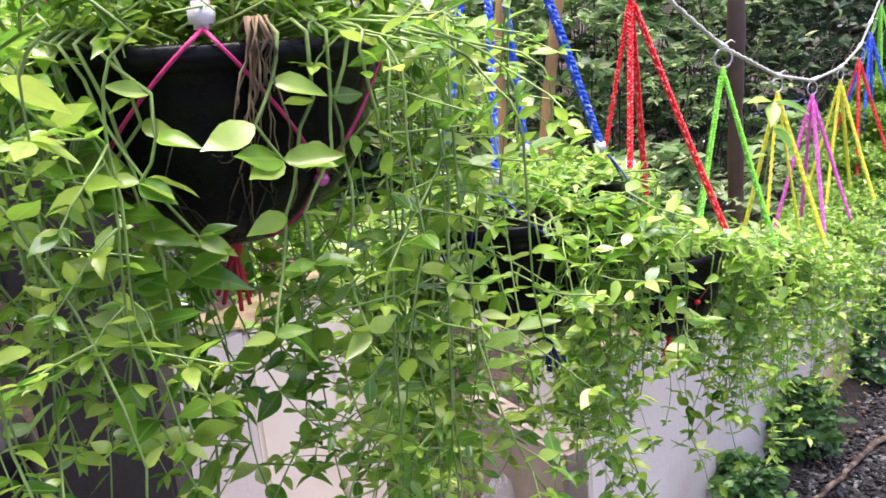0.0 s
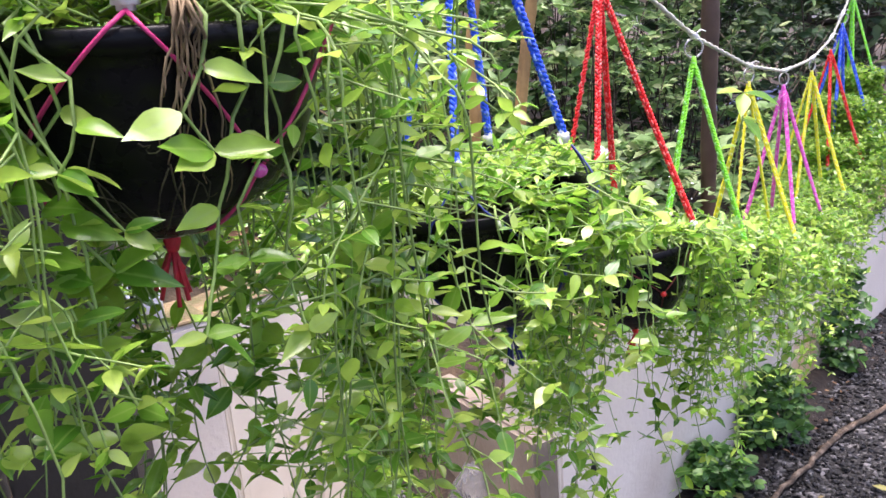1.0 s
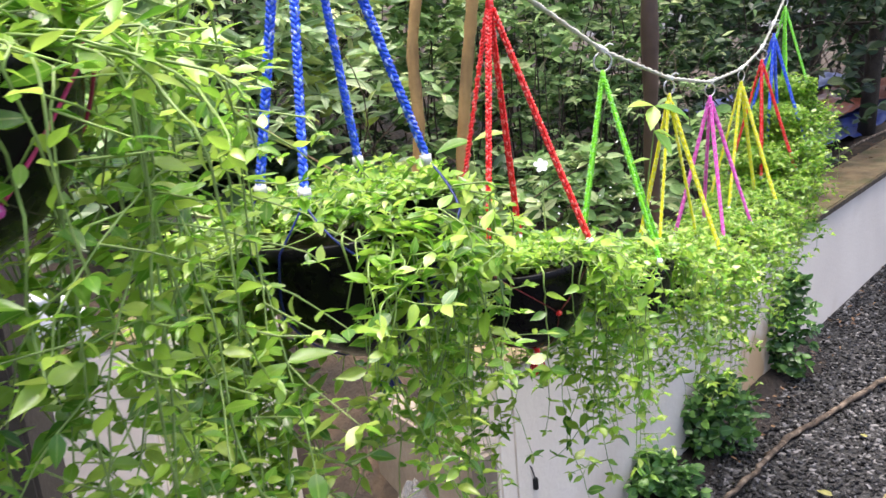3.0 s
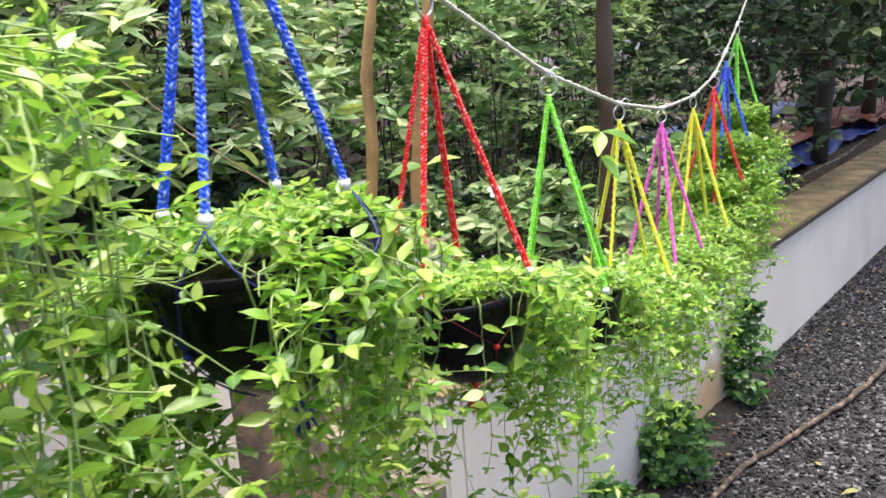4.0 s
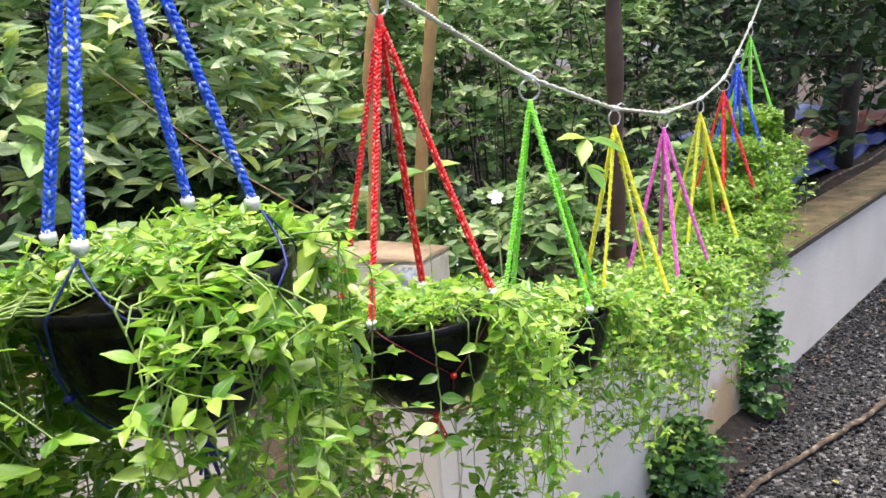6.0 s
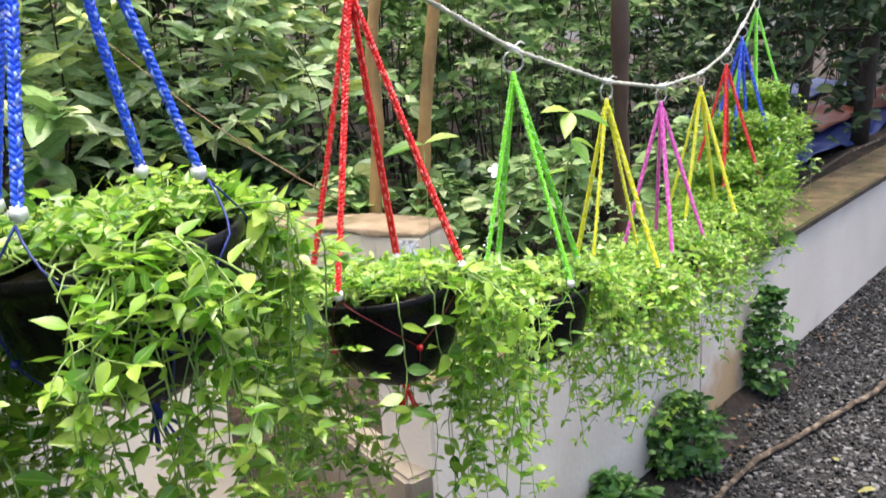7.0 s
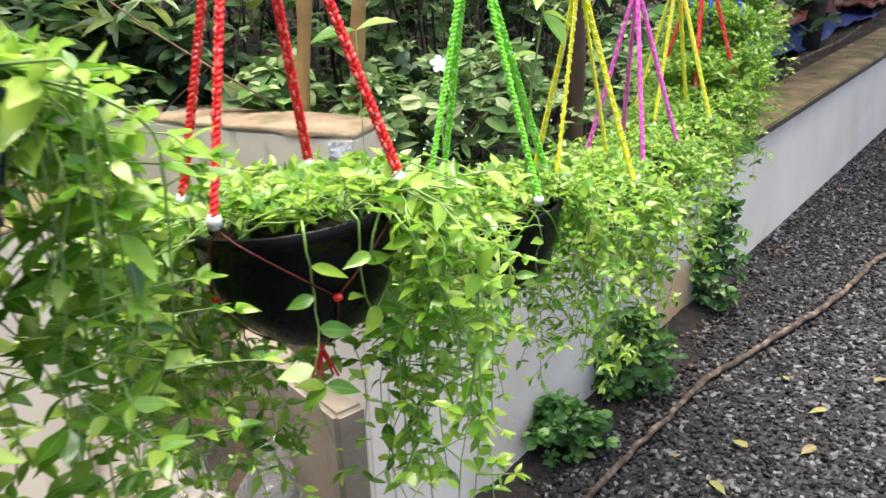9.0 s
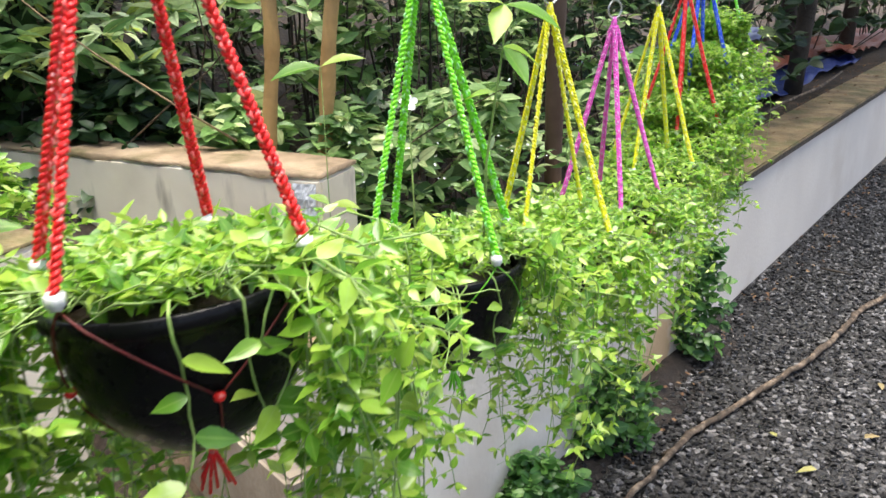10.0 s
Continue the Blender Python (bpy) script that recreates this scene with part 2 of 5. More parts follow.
M_tarp = {k: plain(k + "_tarp", c, 0.4, vary=0.2, scale=15) for k, c in {"blue": (0.02, 0.04, 0.19), "orange": (0.21, 0.058, 0.032), "grey": (0.45, 0.45, 0.46)}.items()}
M_white = plain("white_plastic", (0.78, 0.80, 0.84), 0.35, vary=0.06)
M_black = plain("black_rubber", (0.012, 0.012, 0.013), 0.45, vary=0.2)


# ---- mesh helpers ----
def tri_mesh(name, verts, tris, mat, uv=None, smooth=True):
    verts, tris = np.asarray(verts, np.float32), np.asarray(tris, np.int32)
    me = bpy.data.meshes.new(name)
    me.vertices.add(len(verts))
    me.vertices.foreach_set("co", verts.ravel())
    me.loops.add(tris.size)
    me.loops.foreach_set("vertex_index", tris.ravel())
    me.polygons.add(len(tris))
    me.polygons.foreach_set("loop_start", np.arange(0, tris.size, 3, dtype=np.int32))
    me.polygons.foreach_set("use_smooth", np.full(len(tris), smooth))
    if uv is not None:
        lay = me.uv_layers.new(name="UVMap")
        lay.data.foreach_set("uv", np.asarray(uv, np.float32)[tris.ravel()].ravel())
    me.update(calc_edges=True)
    me.validate()
    me.materials.append(mat)
    return me


def hang(name, me, parent, label="", kind=""):
    """Links a mesh as a part under its thing."""
    ob = new(name, me)
    ob.parent = parent
    return tagged(ob, label=label, kind=kind)


def thing(name, at, label, category, group="", kind=""):
    ob = new(name)
    ob.location = at
    ob.empty_display_size = 0.05
    return tagged(ob, label, category, group, kind)


def bm_mesh(name, bm, mat, smooth=False):
    me = bpy.data.meshes.new(name)
    if smooth:
        for f in bm.faces:
            f.smooth = True
    bm.normal_update()
    bm.to_mesh(me)
    bm.free()
    me.materials.append(mat)
    return me


def tube(points, radii, sides=6, caps=True):
    """Vertices and triangles of a tube along points."""
    pts = np.asarray(points, float)
    n = len(pts)
    rad = np.broadcast_to(np.asarray(radii, float), (n,))
    tan = np.gradient(pts, axis=0)
    tan /= np.linalg.norm(tan, axis=1)[:, None] + 1e-12
    ref = np.array([0.0, 0, 1]) if abs(tan[0, 2]) < 0.9 else np.array([1.0, 0, 0])
    u = np.empty_like(pts)
    for i in range(n):
        ref = ref - tan[i] * (ref @ tan[i])
        ref /= np.linalg.norm(ref) + 1e-12
        u[i] = ref
    v = np.cross(tan, u)
    a = np.arange(sides) * 2 * math.pi / sides
    ring = pts[:, None] + rad[:, None, None] * (u[:, None] * np.cos(a)[None, :, None] + v[:, None] * np.sin(a)[None, :, None])
    verts = ring.reshape(-1, 3)
    i, j = np.meshgrid(np.arange(n - 1), np.arange(sides), indexing="ij")
    p, q = (i * sides + j).ravel(), (i * sides + (j + 1) % sides).ravel()
    tris = np.concatenate([np.stack([p, q, q + sides], 1), np.stack([p, q + sides, p + sides], 1)])
    if caps:
        verts = np.vstack([verts, pts[0], pts[-1]])
        k = np.arange(sides)
        c0, c1, e = n * sides, n * sides + 1, (n - 1) * sides
        tris = np.vstack([tris, np.stack([np.full(sides, c0), (k + 1) % sides, k], 1), np.stack([np.full(sides, c1), e + k, e + (k + 1) % sides], 1)])
    return verts, tris


def joined(pieces):
    vs, ts, o = [], [], 0
    for v, t in pieces:
        vs.append(v)
        ts.append(t + o)
        o += len(v)
    return np.vstack(vs), np.vstack(ts)


def lathe(profile, sides=48):
    """A turned shape from (radius, height) pairs; a zero radius closes it."""
    vs, ts = [], []
    a = np.arange(sides) * 2 * math.pi / sides
    for r, z in profile:
        vs.append(np.stack([r * np.cos(a), r * np.sin(a), np.full(sides, z)], 1))
    k = np.arange(sides)
    for i in range(len(profile) - 1):
        p, q = i * sides + k, i * sides + (k + 1) % sides
        ts += [np.stack([p, q, q + sides], 1), np.stack([p, q + sides, p + sides], 1)]
    return np.vstack(vs), np.vstack(ts)


def block(x0, y0, z0, x1, y1, z1, bevel=0.006, segs=2):
    bm = bmesh.new()
    bmesh.ops.create_cube(bm, size=1)
    for v in bm.verts:
        v.co = Vector(((x0 + x1) / 2 + v.co.x * (x1 - x0), (y0 + y1) / 2 + v.co.y * (y1 - y0), (z0 + z1) / 2 + v.co.z * (z1 - z0)))
    if bevel:
        bmesh.ops.bevel(bm, geom=bm.edges[:], offset=bevel, segments=segs, affect="EDGES")
    return bm


# leaf templates: base at the origin, tip along y, face up z
def leaf_shape(rows, fold=0.18, droop=0.25, wave=0.0):
    """Ovate leaf from (along, half width) rows, folded at its midrib."""
    vs, uv, ts = [(0, 0, 0)], [(0.5, 0)], []
    for y, w in rows:
        z = -droop * y * y
        s = wave * math.sin(y * 9)
        vs += [(-w, y, z + fold * w + s), (0, y, z), (w, y, z + fold * w - s)]
        uv += [(0, y), (0.5, y), (1, y)]
    vs.append((0, 1, -droop))
    uv.append((0.5, 1))
    ts += [(0, 2, 1), (0, 3, 2)]
    for i in range(len(rows) - 1):
        a = 1 + 3 * i
        ts += [(a, a + 1, a + 4), (a, a + 4, a + 3), (a + 1, a + 2, a + 5), (a + 1, a + 5, a + 4)]
    a = 1 + 3 * (len(rows) - 1)
    e = len(vs) - 1
    ts += [(a, a + 1, e), (a + 1, a + 2, e)]
    return np.array(vs, float), np.array(ts), np.array(uv, float)


def ovate(width, at=0.36, rows=5):
    """Half widths along a pointed oval leaf, widest at the given share of its length."""
    out = []
    for k in range(rows):
        y = (k + 0.6) / (rows + 0.35)
        u = y / at if y < at else (1 - y) / (1 - at)
        out.append((y, width * (math.sin(0.5 * math.pi * u) ** (0.75 if y < at else 1.15))))
    return out


L_vine_far = [leaf_shape(ovate(0.25, rows=3), 0.2, 0.12), leaf_shape(ovate(0.22, rows=3), 0.42, 0.25), leaf_shape(ovate(0.26, rows=3), 0.08, 0.0)]
L_vine = [leaf_shape(ovate(0.25), 0.2, 0.14, 0.008), leaf_shape(ovate(0.225), 0.42, 0.28, 0.012), leaf_shape(ovate(0.265), 0.08, 0.0, 0.02), leaf_shape(ovate(0.21), 0.55, -0.08, 0.012)]
L_long = [leaf_shape([(0.22, 0.12), (0.5, 0.165), (0.78, 0.10)], 0.3, 0.25), leaf_shape([(0.22, 0.11), (0.5, 0.15), (0.78, 0.09)], 0.5, 0.5), leaf_shape([(0.22, 0.12), (0.5, 0.17), (0.78, 0.11)], 0.15, 0.05)]
L_round = [leaf_shape([(0.2, 0.30), (0.6, 0.34), (0.85, 0.2)], 0.2, 0.25), leaf_shape([(0.2, 0.26), (0.6, 0.30), (0.85, 0.17)], 0.3, 0.4)]
L_oval = [leaf_shape([(0.25, 0.24), (0.65, 0.22)], 0.2, 0.25), leaf_shape([(0.25, 0.21), (0.65, 0.2)], 0.35, 0.45)]


L_mixed = L_oval + L_long + L_round[:1]


def frames_of(d, up):
    """Turn matrices whose y runs along d and whose z is nearest to up."""
    d = d / (np.linalg.norm(d, axis=1)[:, None] + 1e-9)
    x = np.cross(d, up)
    x /= np.linalg.norm(x, axis=1)[:, None] + 1e-9
    z = np.cross(x, d)
    return np.stack([x, d, z], 2)


def leaves_mesh(name, pos, d, up, size, shapes, mat, widths=None):
    """One mesh of many leaves."""
    R = frames_of(d, up)
    pick = rng.integers(0, len(shapes), len(pos))
    V, T, U, o = [], [], [], 0
    for s, (vs, ts, uv) in enumerate(shapes):
        k = pick == s
        n = int(k.sum())
        if not n:
            continue
        loc = vs[None] * size[k][:, None, None]
        w = np.einsum("nij,nvj->nvi", R[k], loc) + pos[k][:, None]
        V.append(w.reshape(-1, 3))
        T.append((ts[None] + (np.arange(n) * len(vs))[:, None, None]).reshape(-1, 3) + o)
        U.append(np.tile(uv, (n, 1)))
        o += n * len(vs)
    return tri_mesh(name, np.vstack(V), np.vstack(T), mat, np.vstack(U))


# ---- large structure ----
WALL = math.radians(45)
UX, UY = math.cos(WALL), math.sin(WALL)


def wall_pose(s, off=0.0, z=0.0):
    """A pose on the long wall: s metres along it from (0, 1.9), off behind its face."""
    return pose(s * UX - off * UY, 1.9 + s * UY + off * UX, z, 0, 0, 45)


def bed_height(x, y):
    """Height of the planted bank behind the wall."""
    d = (-(x) + (y - 1.9)) * 0.7071
    steep = np.clip((3.2 - x) / 2.0, 0.0, 1.0)
    h = 0.60 + 0.34 * steep * np.maximum(d - 0.9, 0) + 0.05 * np.sin(2.1 * x + 1) * np.sin(1.7 * y)
    return np.minimum(h, 3.0)


def sheet(name, x0, x1, y0, y1, nx, ny, fn, mat):
    xs, ys = np.linspace(x0, x1, nx), np.linspace(y0, y1, ny)
    X, Y = np.meshgrid(xs, ys, indexing="ij")
    v = np.stack([X, Y, fn(X, Y)], 2).reshape(-1, 3)
    i, j = np.meshgrid(np.arange(nx - 1), np.arange(ny - 1), indexing="ij")
    p = (i * ny + j).ravel()
    t = np.concatenate([np.stack([p, p + ny, p + ny + 1], 1), np.stack([p, p + ny + 1, p + 1], 1)])
    return tri_mesh(name, v, t, mat)


ground = tagged(new("ground", sheet("ground", -150, 150, -150, 150, 61, 61, lambda x, y: 0 * x, M_gravelbed)), "dark grey gravel yard reaching into the distance", "ground", kind="structure")

# planted bank, in the wall's own turn so that it stays behind the face
xs = np.concatenate([np.linspace(-12, -2.5, 16), np.linspace(-2.2, 30, 90)])
ds = np.concatenate([np.linspace(0.26, 3, 26), np.linspace(3.4, 30, 20)])
S, D = np.meshgrid(xs, ds, indexing="ij")
bx, by = S * UX - D * UY, 1.9 + S * UY + D * UX
bz = bed_height(bx, by)
inside = (S < 0.47) & (D < 1.0)
bz = np.where(inside, 0.10, bz)
bv = np.stack([bx, by, bz], 2).reshape(-1, 3)
ii, jj = np.meshgrid(np.arange(len(xs) - 1), np.arange(len(ds) - 1), indexing="ij")
pp = (ii * len(ds) + jj).ravel()
nd = len(ds)
bank = tagged(new("planted_bank", tri_mesh("planted_bank", bv, np.concatenate([np.stack([pp, pp + nd, pp + nd + 1], 1), np.stack([pp, pp + nd + 1, pp + 1], 1)]), M_earth)), "brown earth bank covered in dry leaf litter", "ground", kind="structure")

# long white retaining wall with a mossy coping
w1 = tagged(new("wall_front", bm_mesh("wall_front", block(2.102, 0, -0.1, 22, 0.26, 0.625, 0.01), M_paint)), "low white painted garden wall with brown stains at its foot", "wall", kind="structure")
w1.matrix_world = wall_pose(0)
bm = block(2.104, -0.022, 0.627, 22, 0.30, 0.665, 0.012, 3)
cp = tagged(new("coping", bm_mesh("coping", bm, M_ledge)), "brown mossy concrete coping on the white wall", "coping", kind="structure")
cp.matrix_world = wall_pose(0)
# Dark strip: wet grime, with the overhang's shadow painted into its colour.
edge = tagged(new("coping_edge", bm_mesh("coping_edge", block(2.106, -0.027, 0.632, 22, -0.0235, 0.662, 0.0015), M_grime_shade)), "dark strip of grime and painted shade along the coping's front edge", "coping", kind="structure")
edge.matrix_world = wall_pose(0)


def wall_between(name, a, b, z0, z1, thick, mat, label, bevel=0.012):
    """A straight wall from a to b, its thickness to the left of that way."""
    L = math.hypot(b[0] - a[0], b[1] - a[1])
    ob = new(name, bm_mesh(name, block(0, 0, z0, L, thick, z1, bevel, 3), mat))
    ob.matrix_world = pose(a[0], a[1], 0, 0, 0, math.degrees(math.atan2(b[1] - a[1], b[0] - a[0])))
    return tagged(ob, label, "wall", kind="structure")


def worn_coping(name, a, b, z, high, thick, mat, label):
    """A thin skin of cement on a wall's top, its edge chipped and its top uneven."""
    L = math.hypot(b[0] - a[0], b[1] - a[1])
    n = 160
    vs, ts = [], []
    for i in range(n):
        x = L * i / (n - 1)
        e = 0.012 * noise.noise(Vector((x * 9, 1.3, 0))) + 0.006 * noise.noise(Vector((x * 37, 4.1, 0)))
        e = -0.003 + max(0.0, e) * 1.6
        h = 0.006 * noise.noise(Vector((x * 5, 7.7, 0))) + 0.002 * noise.noise(Vector((x * 31, 2.2, 0)))
        drip = 0.018 * max(0.0, noise.noise(Vector((x * 6, 9.1, 0))))
        vs += [(x, e, z - drip), (x, e - 0.001, z + high * 0.6 + h), (x, e + 0.008, z + high + h), (x, 0.09, z + high + 0.004 - h), (x, thick, z + high + h), (x, thick, z)]
    for i in range(n - 1):
        for k in range(5):
            p, q = 6 * i + k, 6 * i + 6 + k
            ts += [(p, q, q + 1), (p, q + 1, p + 1)]
    for o, flip in ((0, 1), (6 * (n - 1), -1)):
        ts += [(o, o + k, o + k + 1)[::flip] for k in range(1, 5)]
    ob = new(name, tri_mesh(name, vs, ts, mat))
    ob.matrix_world = pose(a[0], a[1], 0, 0, 0, math.degrees(math.atan2(b[1] - a[1], b[0] - a[0])))
    return tagged(ob, label, "coping", kind="structure")


# back wall of the recess, left wall, low return
wall_between("wall_back", (-1.9, 4.40), (0.345, 3.032), 0.0, 1.044, 0.22, M_old, "weathered pale concrete wall with grey stains")
worn_coping("coping_back", (-1.9, 4.398), (0.343, 3.031), 1.043, 0.014, 0.225, M_tan, "brown worn coping of the concrete wall")
wall_between("wall_left", (-1.02, 2.025), (-0.66, 2.30), 0.0, 1.0, 0.2, M_paint, "white painted wall beside the recess")
wall_between("wall_left_return", (-0.655, 2.305), (-0.345, 2.775), 0.0, 0.99, 0.2, M_old, "stained concrete return of the white wall")
wall_between("coping_left", (-1.03, 2.018), (-0.662, 2.298), 1.002, 1.012, 0.22, M_ledge, "mossy worn top of the white wall", 0.003)
wall_between("coping_return", (-0.657, 2.303), (-0.345, 2.777), 0.992, 1.002, 0.21, M_ledge, "mossy worn top of the concrete return", 0.003)
wall_between("wall_return", (0.33, 2.232), (0.02, 2.72), 0.0, 0.585, 0.10, M_wet, "low stained brown concrete return")
step = tagged(new("recess_floor", bm_mesh("recess_floor", block(-1.5, 0.02, -0.1, 0.463, 1.9, 0.12, 0.02, 3), M_wet)), "wet brown concrete floor of the recess", "floor", kind="structure")
step.matrix_world = wall_pose(0)
near = tagged(new("wall_front_near", bm_mesh("wall_front_near", block(0.532, -0.002, -0.1, 2.1, 0.24, 0.80, 0.008), M_paint)), "raised near part of the white garden wall", "wall", kind="structure")
near.matrix_world = wall_pose(0)
post = tagged(new("wall_post", bm_mesh("wall_post", block(0.45, -0.008, 0.0, 0.53, 0.20, 0.84, 0.008, 2), M_paint)), "white painted end post of the garden wall", "post", kind="structure")
post.matrix_world = wall_pose(0)
cap = tagged(new("coping_near", bm_mesh("coping_near", block(0.534, -0.012, 0.802, 2.098, 0.25, 0.822, 0.006, 2), M_ledge)), "brown mossy concrete coping on the raised wall", "coping", kind="structure")
cap.matrix_world = wall_pose(0)
top = tagged(new("coping_post", bm_mesh("coping_post", block(0.447, -0.012, 0.842, 0.532, 0.205, 0.850, 0.003, 2), M_ledge)), "worn mossy top of the white end post", "coping", kind="structure")
top.matrix_world = wall_pose(0)


# ---- hanging pots ----
POT_R = 0.092
OUT = [(0.0, -0.113), (0.019, -0.1125), (0.030, -0.109), (0.043, -0.101), (0.060, -0.087), (0.0745, -0.068), (0.0825, -0.045), (0.0875, -0.020), (0.0885, -0.011), (0.0925, -0.010), (0.0938, -0.005), (0.0930, 0.0), (0.0910, 0.0015), (0.0870, 0.0), (0.0845, -0.008), (0.079, -0.040), (0.058, -0.080), (0.034, -0.102), (0.0, -0.108)]


def pot_radius(z):
    """Outer radius of the bowl, z below its rim."""
    zs = [-0.113, -0.101, -0.088, -0.068, -0.045, -0.020, 0.0]
    return np.interp(z, zs, [0.022, 0.044, 0.060, 0.0755, 0.083, 0.0885, 0.094])


POT_MESH = tri_mesh("bowl", *lathe(OUT, 56), M_pot)
sv, st = lathe([(0.0, -0.012), (0.03, -0.010), (0.065, -0.013), (0.0815, -0.018)], 24)
sv[:, 2] += 0.004 * np.sin(sv[:, 0] * 130) * np.cos(sv[:, 1] * 110)
SOIL_MESH = tri_mesh("soil", sv, st, M_soil)
bm = block(-0.0056, -0.0056, -0.0056, 0.0056, 0.0056, 0.0056, 0.0022, 2)
bmesh.ops.triangulate(bm, faces=bm.faces[:])
BEAD_MESH = bm_mesh("bead", bm, M_bead, True)


def ring_tris(R, r, n=32, k=10):
    a = np.linspace(0, 2 * math.pi, n + 1)
    return tube(np.stack([R * np.cos(a), 0 * a, R * np.sin(a)], 1), r, k, False)


RING_MESH = tri_mesh("ring", *ring_tris(0.0165, 0.0019), M_metal)


def braid(a, b, mats, half=0.0034, r=0.0019, pitch=0.0155):
    """A flat three-strand plait from a to b, its strands crossing in turn, with a thin pale one added through its
    middle for its glints.
    """
    a, b = np.array(a, float), np.array(b, float)
    L = np.linalg.norm(b - a)
    n = int(L / pitch * 10)
    s = np.linspace(0, 1, n)
    d = (b - a) / L
    u = np.cross(d, rng.normal(0, 1, 3))
    u /= np.linalg.norm(u)
    v = np.cross(d, u)
    sag = np.stack([0 * s, 0 * s, -0.003 * np.sin(math.pi * s)], 1)
    twist = 1.2 * s * rng.uniform(-1, 1)
    uu = u * np.cos(twist)[:, None] + v * np.sin(twist)[:, None]
    vv = v * np.cos(twist)[:, None] - u * np.sin(twist)[:, None]
    out = []
    for k in range(3):
        ph = s * L / pitch * 2 * math.pi + k * 2 * math.pi / 3
        q = a + (b - a) * s[:, None] + sag + uu * (half * np.sin(ph))[:, None] + vv * (r * 0.6 * np.sin(2 * ph))[:, None]
        out.append(q[::-1] if k == 1 else q)
    main = tube(np.vstack(out), r, 5)
    # Extra pale strand puts the cord's highlights into shape and colour.
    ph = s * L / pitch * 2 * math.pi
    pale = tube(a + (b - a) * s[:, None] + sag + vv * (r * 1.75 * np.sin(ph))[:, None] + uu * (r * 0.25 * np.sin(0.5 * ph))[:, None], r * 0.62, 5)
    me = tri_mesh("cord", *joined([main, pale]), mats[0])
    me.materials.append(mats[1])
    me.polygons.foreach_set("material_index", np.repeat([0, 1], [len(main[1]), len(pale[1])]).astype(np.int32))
    return me


def hanging_pot(at, rim_z, colour, turns, ring_at, lift, tilt, label, reach=0.0, grown=1.0, deep=1.0, knot_z=-0.055):
    """A black bowl in a net of coloured cords, hung from a steel ring."""
    c = np.array([at[0], at[1], rim_z])
    pot = thing("hanging_pot", tuple(c), label, "hanging pot", "hanging pots on the rope")
    lean = Euler((radians(tilt[0]), radians(tilt[1]), 0))
    RT = np.array(lean.to_matrix())

    def sub(name, me, words="", at=(0, 0, 0)):
        ob = hang(name, me, pot, words)
        ob.rotation_euler = lean
        size = np.array([grown, grown, grown * (deep if at[2] < 0 else 1.0)])
        ob.location = tuple(RT @ (np.array(at) * size))
        if name in ("bowl", "soil", "net_string", "tassel"):
            ob.scale = (grown, grown, grown * deep)
        return ob

    sub("bowl", POT_MESH, "glossy black plastic bowl")
    sub("soil", SOIL_MESH)
    top = np.array(ring_at) - c
    apex = np.array([top[0], top[1], top[2] - 0.034])
    rg = hang("ring", RING_MESH, pot, "small steel ring")
    rg.location = tuple(top - np.array([0, 0, 0.014]))
    rg.rotation_euler = (0, 0, radians(rng.uniform(-10, 50)))
    kv, kt = tube([apex + [0, 0, 0.006], apex + [0, 0, -0.004], apex + [0, 0, -0.016], apex + [0, 0, -0.026]], [0.0035, 0.0056, 0.0060, 0.0045], 10)
    hang("knot", tri_mesh("knot", kv, kt, M_cord[colour]), pot)
    R = POT_R + 0.004 - reach
    thick = 0.95 if rim_z > 1.4 else 1.03
    cord_r = 0.0011 if rim_z > 1.7 else 0.0009
    for k in range(4):
        a = radians(turns[k])
        after, before = radians((turns[(k + 1) % 4] - turns[k]) % 360) / 2, radians((turns[k] - turns[k - 1]) % 360) / 2
        bead = np.array([R * math.cos(a), R * math.sin(a), lift])
        start = apex + np.array([0.004 * math.cos(a), 0.004 * math.sin(a), -0.012])
        cord = hang("cord", braid(start, RT @ bead * grown + [0, 0, 0.004], (M_cord[colour], M_glint[colour]), 0.0033 * thick, 0.0022 * thick, 0.0165 * thick), pot)
        bd = sub("bead", BEAD_MESH, "white bead", bead)
        bd.scale, bd.parent = (1.0, 1.0, 1.15), cord
        # two thin strings spread from the bead to knots halfway down the bowl, then under it
        pieces = []
        for side in (-1, 1):
            path = []
            for s in np.linspace(0, 1, 12):
                aa = a + (after if side > 0 else -before) * s
                z = lift / deep - 0.006 + (knot_z - lift / deep + 0.006) * s
                rr = float(pot_radius(min(z, 0.0))) + 0.0022 if z < 0.003 else R + (0.096 - R) * (lift - z) / max(lift, 0.01)
                path.append((rr * math.cos(aa), rr * math.sin(aa), z))
            pieces.append(tube(path, cord_r, 6))
        aa = a + after
        low = []
        for s in np.linspace(0, 1, 8):
            z = knot_z + (-0.107 - knot_z) * s
            rr = float(pot_radius(z)) + 0.002
            low.append((rr * math.cos(aa), rr * math.sin(aa), z))
        low.append((0.004 * math.cos(aa), 0.004 * math.sin(aa), -0.1155))
        pieces.append(tube(low, cord_r, 6))
        sub("net_string", tri_mesh("net_string", *joined(pieces), M_net[colour]))
        rr = float(pot_radius(knot_z)) + 0.003
        sub("knot", KNOT_DARK if colour == "blue" else KNOT[colour], "", (rr * math.cos(aa), rr * math.sin(aa), knot_z))
    tas = [tube([(0, 0, -0.111), (0, 0, -0.119), (0, 0, -0.125)], [0.004, 0.005, 0.003], 8)]
